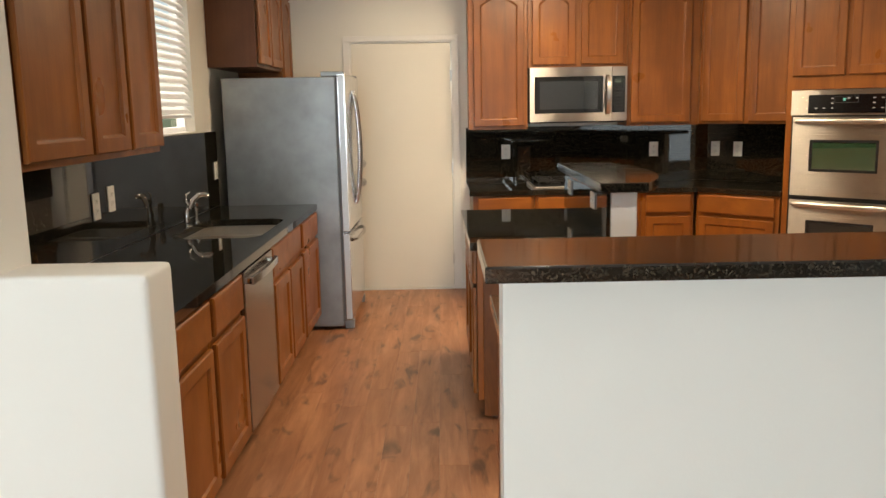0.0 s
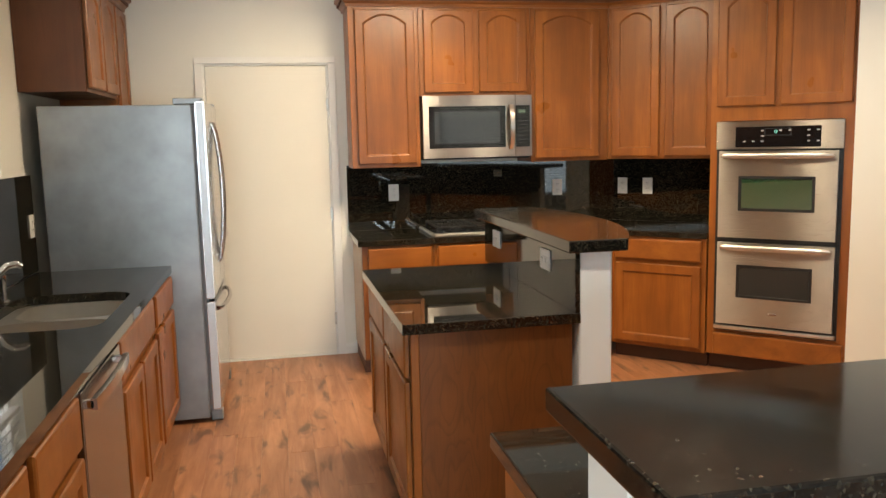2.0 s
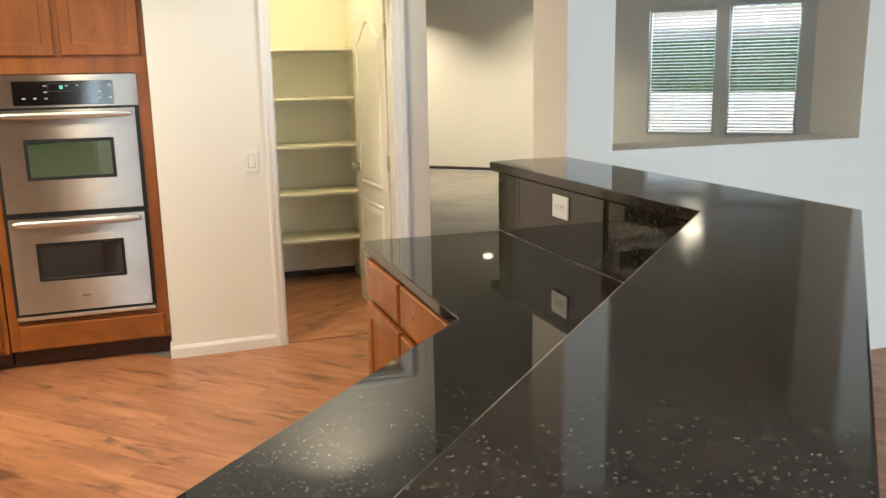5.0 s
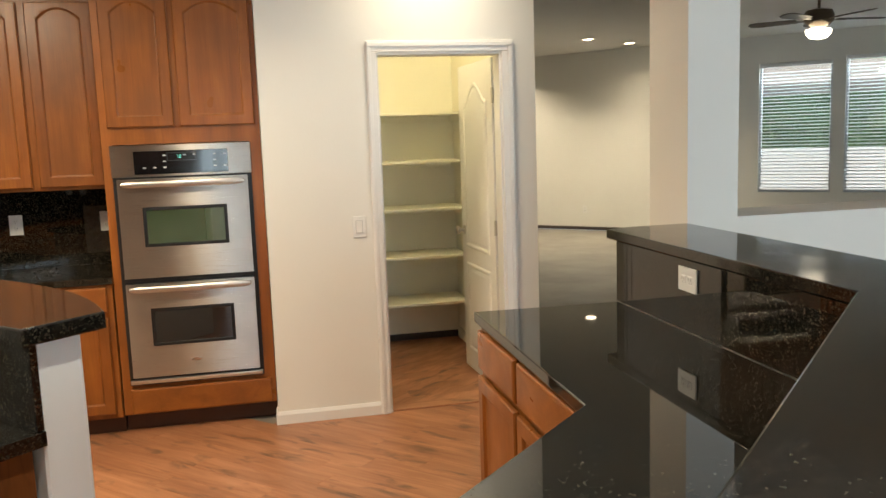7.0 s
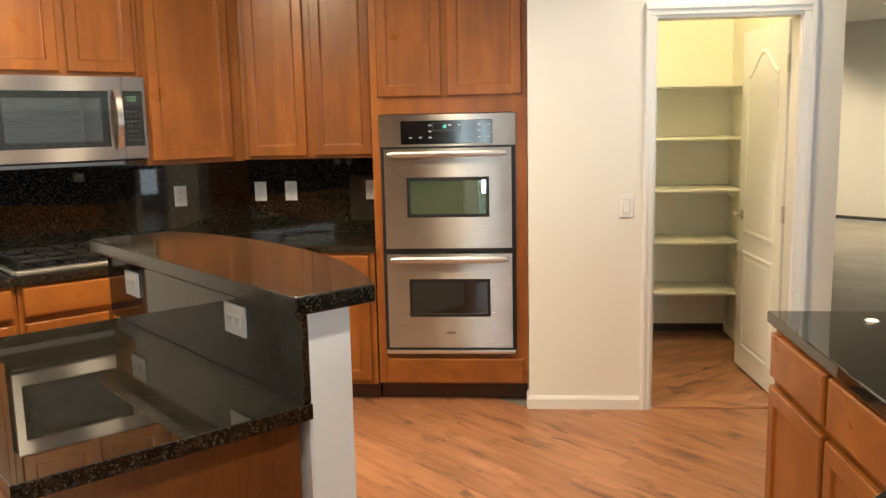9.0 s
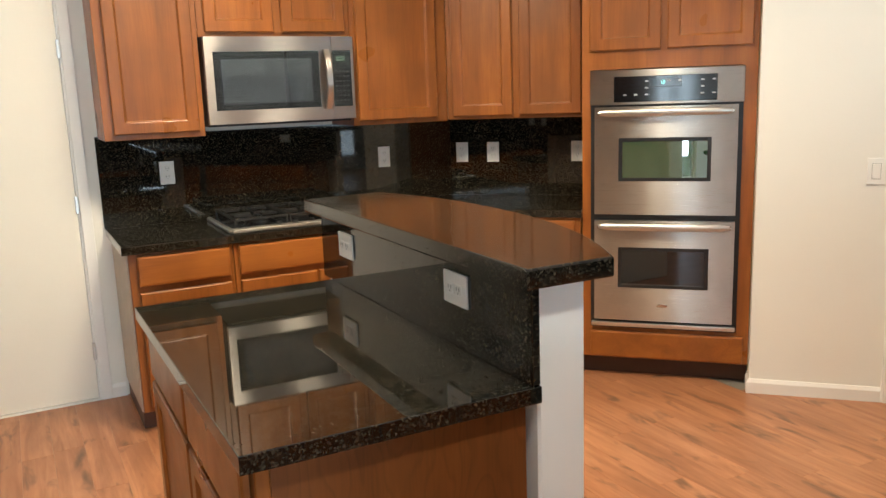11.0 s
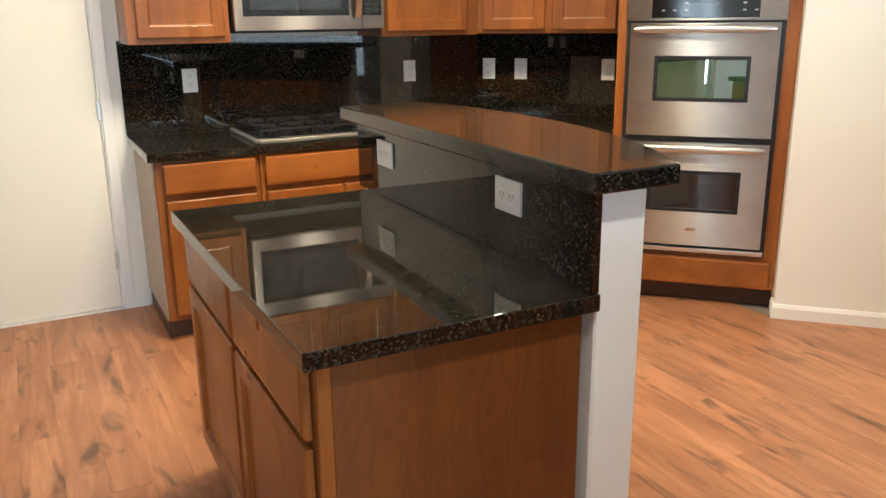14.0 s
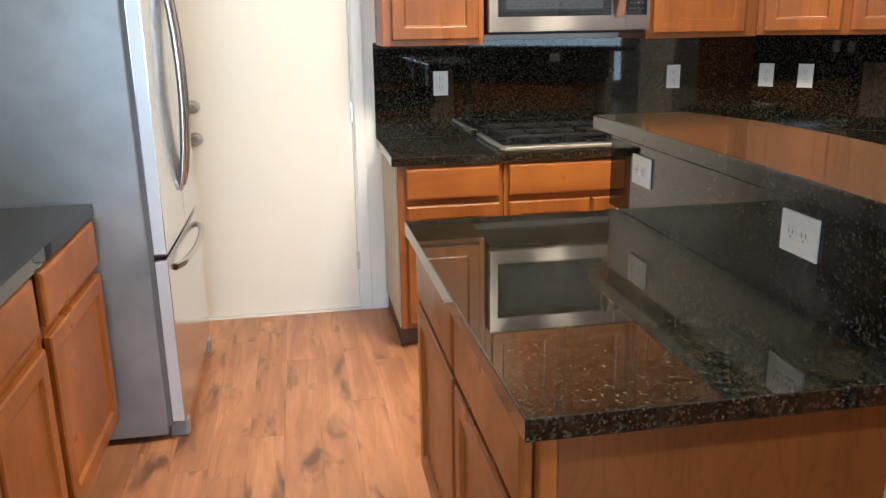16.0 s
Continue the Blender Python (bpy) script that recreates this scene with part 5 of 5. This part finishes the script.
F_P = Frame(-3.0, 0, 0, 1)
window("patio_door", F_P, -7.86, -5.86, 0.02, 2.1, 0.07, True, "white sliding glass patio door")

# ---- far room ----
def downlight(x, y, power, colour=WARM):
    t = thing("recessed_light", (x, y, CEIL), "white recessed ceiling light, switched on; some are added fills", "ceiling light", "recessed lights")
    m = Matrix.Translation((x, y, CEIL))
    part("trim_ring", lathe(bmesh.new(), [(0.098, -0.001), (0.096, -0.006), (0.075, -0.008), (0.074, -0.001)], m, 28), TRIM, t, "", True)
    part("lens", lathe(bmesh.new(), [(0.073, -0.0015), (0.070, -0.004), (0.02, -0.005)], m, 24), LENS_GLOW, t, "glowing frosted lens", True)
    lamp("downlight_lamp", "AREA", Matrix.Translation((x, y, CEIL - 0.0075)), power, colour, 0.135).data.spread = radians(130)


# (-0.30, -2.40), (0.40, -0.75) and (11.9, 1.6) are unseen lights added as fill
for x, y, w in ((4.05, -2.58, 6), (2.4, -2.2, 14), (-0.30, -2.40, 1.5), (0.40, -0.75, 2), (11.2, -0.42, 33), (11.9, 1.6, 29), (12.15, -0.66, 6)):
    downlight(x, y, w)
# unseen fill at a guessed spot, brightens the island's low wall
downlight(1.12, -4.15, 13, (1.0, 0.95, 0.87))
# invented kitchen fixture, out of view, that carries a fill lamp
cl = thing("kitchen_fill_light", (1.45, -1.60, CEIL), "invented kitchen fill light with a lit glass bowl, out of view", "ceiling light")
mk = Matrix.Translation((1.45, -1.60, 0))
part("canopy", lathe(bmesh.new(), [(0.09, CEIL - 0.001), (0.085, CEIL - 0.03), (0.02, CEIL - 0.045)], mk, 24), NICKEL, cl, "", True)
part("stem", tube(bmesh.new(), [(1.45, -1.60, CEIL - 0.04), (1.45, -1.60, CEIL - 0.17)], 0.012, 10), NICKEL, cl, "", True)
part("bowl", lathe(bmesh.new(), [(0.02, CEIL - 0.16), (0.15, CEIL - 0.175), (0.14, CEIL - 0.20), (0.08, CEIL - 0.225), (0.01, CEIL - 0.235)], mk, 28), LENS_SOFT, cl, "lit frosted glass bowl", True)
lamp("kitchen_fill_lamp", "AREA", look((1.45, -1.60, CEIL - 0.245), (1.45, -1.60001, 0)), 43, WARM, 0.62)
# unseen globe and lamp, added to brighten the pantry shelves
pl = thing("pantry_fill_light", (*dg(4.60, -1.80), CEIL), "added round pantry fill light, out of view, switched on", "ceiling light")
mpl = Matrix.Translation(pl.matrix_basis.translation)
part("pan", lathe(bmesh.new(), [(0.12, -0.001), (0.12, -0.025), (0.10, -0.03)], mpl, 24), TRIM, pl, "", True)
part("globe", lathe(bmesh.new(), [(0.10, -0.03), (0.095, -0.06), (0.06, -0.085), (0.01, -0.092)], mpl, 24), FAN_GLOW, pl, "glowing glass globe", True)
lamp("pantry_fill_lamp", "POINT", Matrix.Translation(mpl.translation + Vector((0, 0, -0.13))), 17, (1.0, 0.84, 0.52), 0.06)

fan = thing("ceiling_fan", (9.3, -3.60, CEIL), "dark bronze ceiling fan with a lit glass bowl", "ceiling fan")
mf = Matrix.Translation((9.3, -3.60, 0))
part("canopy", lathe(bmesh.new(), [(0.075, CEIL - 0.001), (0.07, CEIL - 0.04), (0.02, CEIL - 0.06)], mf, 20), FAN_METAL, fan, "", True)
part("rod", tube(bmesh.new(), [(9.3, -3.60, CEIL - 0.05), (9.3, -3.60, 2.66)], 0.014, 10), FAN_METAL, fan, "", True)
part("motor", lathe(bmesh.new(), [(0.03, 2.68), (0.12, 2.66), (0.14, 2.62), (0.14, 2.56), (0.10, 2.52), (0.05, 2.50)], mf, 24), FAN_METAL, fan, "", True)
part("light_bowl", lathe(bmesh.new(), [(0.05, 2.50), (0.12, 2.48), (0.115, 2.44), (0.08, 2.40), (0.01, 2.385)], mf, 24), FAN_GLOW, fan, "lit frosted glass bowl", True)
for k in range(5):
    a = 17 + 72 * k
    m = Matrix.Translation((9.3, -3.60, 2.575)) @ pose(0, 0, 0, 0, 0, a) @ pose(0, 0, 0, 12, 0, 0)
    bm = slab([(0.20, -0.05), (0.56, -0.068), (0.64, -0.045), (0.66, 0.0), (0.64, 0.045), (0.56, 0.068), (0.20, 0.05)], -0.004, 0.004, 0.001)
    bmesh.ops.transform(bm, matrix=m, verts=bm.verts)
    bl = part("blade", bm, FAN_BLADE, fan, "dark wooden blade")
    bm = boxes(((0.11, -0.018, -0.010), (0.27, 0.018, -0.004)), bevel=0.002, f=m)
    part("bracket", bm, FAN_METAL, bl)
outlet(Frame(12.87, 0, 0, -1), -0.36, 0.001, 0.333, "white duplex outlet low on the far wall")
structure("trim_floor_edge", boxes(((7.20, -0.6, -0.0075), (7.24, 0.9, 0.003)), bevel=0.001), DARK_BASE, "dark worn edge strip on the concrete")

# ---- outside ----
gr = slab([(-400, -400), (400, -400), (400, 400), (-400, 400)], -0.6, -0.2, 0)
structure("ground", gr, GRASS, "green lawn around the house")
structure("pavement_patio", slab([(13.3, -9), (21, -9), (21, 4), (13.3, 4)], -0.199, -0.12, 0), PATIO, "pale concrete patio in the sun")


def hedge(x0, x1, y0, y1, h, seed):
    """A clipped hedge made of many small leaf clumps."""
    rr = random.Random(seed)
    t = thing("hedge", ((x0 + x1) / 2, (y0 + y1) / 2, -0.2), "dense green hedge; the rear one is added out of view", "hedge", "hedges")
    part("core", boxes(((x0 + 0.15, y0 + 0.15, -0.2), (x1 - 0.15, y1 - 0.15, h - 0.2)), ), HEDGE, t)
    vs, fs = [], []
    for _ in range(5200):
        p = Vector((rr.uniform(x0, x1), rr.uniform(y0, y1), rr.uniform(-0.15, h + rr.uniform(-0.25, 0.15))))
        a = Vector((rr.gauss(0, 1), rr.gauss(0, 1), rr.gauss(0, 1))).normalized() * 0.11
        b = a.cross(Vector((rr.gauss(0, 1), rr.gauss(0, 1), rr.gauss(0, 1)))).normalized() * 0.05
        i = len(vs)
        vs += [p - a, p + b, p + a, p - b]
        fs.append((i, i + 1, i + 2, i + 3))
    me = bpy.data.meshes.new("leaves")
    me.from_pydata([tuple(v) for v in vs], [], fs)
    me.materials.append(HEDGE)
    lv = new("leaves", me)
    lv.parent = t
    lv.matrix_parent_inverse = t.matrix_basis.inverted()
    tagged(lv, kind="stuff")


hedge(21.2, 22.2, -9, 3, 3.2, 1)
# unseen hedge added behind the rear wall to darken reflections
hedge(0.5, 9.5, -18.2, -17.2, 2.2, 3)
# added white wall stands in for sunlit ground seen through the far windows
single("glare_wall", slab([(20.2, -9), (20.4, -9), (20.4, 4), (20.2, 4)], -0.2, 1.05, 0.01), WHITE_BLOCK, "low white wall added for the bright sunlit band behind the patio", "garden wall")
pc = thing("patio_cover", (16.6, -3.2, -0.12), "brown stucco patio cover on two posts", "patio cover")
part("roof", boxes(((14.2, -8.5, 2.2), (19.0, 2.0, 2.5)), bevel=0.01), STUCCO, pc)
for y in (-8.2, 1.7):
    part("post", boxes(((18.6, y - 0.1, -0.12), (18.8, y + 0.1, 2.2)), bevel=0.006), STUCCO, pc)

# ---- floor boards ----
PW, PL = 0.1275, 1.215


def board_mesh(w, l, mat):
    bm = bmesh.new()
    tube_box(bm, (-w / 2 + 0.0002, -l / 2 + 0.0002, -0.008), (w / 2 - 0.0002, l / 2 - 0.0002, 0.0), 0.0)
    top = [e for e in bm.edges if all(abs(v.co.z) < 1e-6 for v in e.verts)]
    bmesh.ops.bevel(bm, geom=top, offset=0.0006, segments=1, affect="EDGES")
    bmesh.ops.recalc_face_normals(bm, faces=bm.faces)
    me = bpy.data.meshes.new("plank")
    bm.to_mesh(me)
    bm.free()
    me.materials.append(mat)
    return me


whole = {}


def board(x, y0, y1, mat, near, rest, m=None, w=PW):
    l = y1 - y0
    key = (round(l, 3), round(w, 3), mat.name)
    if near:
        if key not in whole:
            whole[key] = board_mesh(w, l, mat)
        ob = new("plank", whole[key])
        ob.parent = floor_ob
        ob.matrix_basis = (m or Matrix()) @ Matrix.Translation((x, (y0 + y1) / 2, 0))
    else:
        h, e = w / 2 - 0.0005, 0.0005
        i = len(rest[0])
        rest[0].extend([(x - h, y0 + e, 0), (x + h, y0 + e, 0), (x + h, y1 - e, 0), (x - h, y1 - e, 0), (x - h, y0 + e, -0.008), (x + h, y0 + e, -0.008), (x + h, y1 - e, -0.008), (x - h, y1 - e, -0.008)])
        rest[1].extend([(i, i + 1, i + 2, i + 3), (i, i + 4, i + 5, i + 1), (i + 1, i + 5, i + 6, i + 2), (i + 2, i + 6, i + 7, i + 3), (i + 3, i + 7, i + 4, i)])


rest = ([], [])
rb = random.Random(11)
x = -2.95
count = 0
while x < 8.2:
    hi = min(-0.001, (2.34 if x < 3.62 else 2.02) - x)
    lo = -10.99
    if x < -0.5:
        hi = -4.70
    y = lo - rb.random() * PL
    while y < hi - 0.02:
        a, b = max(y, lo), min(y + PL, hi)
        if b - a > 0.03:
            cy = (a + b) / 2
            near = -0.2 < x < 4.4 and cy > -4.6 and count < 290
            count += near
            board(x, a, b, PLANK, near, rest)
        y += PL
    x += PW
me = bpy.data.meshes.new("planks_beyond")
me.from_pydata(rest[0], [], rest[1])
me.materials.append(PLANK)
far_boards = new("planks_beyond", me)
far_boards.parent = floor_ob
tagged(far_boards, "brown laminate planks", kind="stuff")
# pantry boards run across its depth
MP = pose(0, 0, 0, 0, 0, 45)
d = 1.492
while d < 3.05:
    off = rb.random() * 0.8
    cuts = [3.886, 3.886 + 0.2 + off * 0.6, 5.213]
    for a, b in zip(cuts, cuts[1:]):
        w = min(PW, 3.05 - d)
        board(d + w / 2, -b, -a, PLANK_DIAG, True, rest, MP, w)
    d += PW
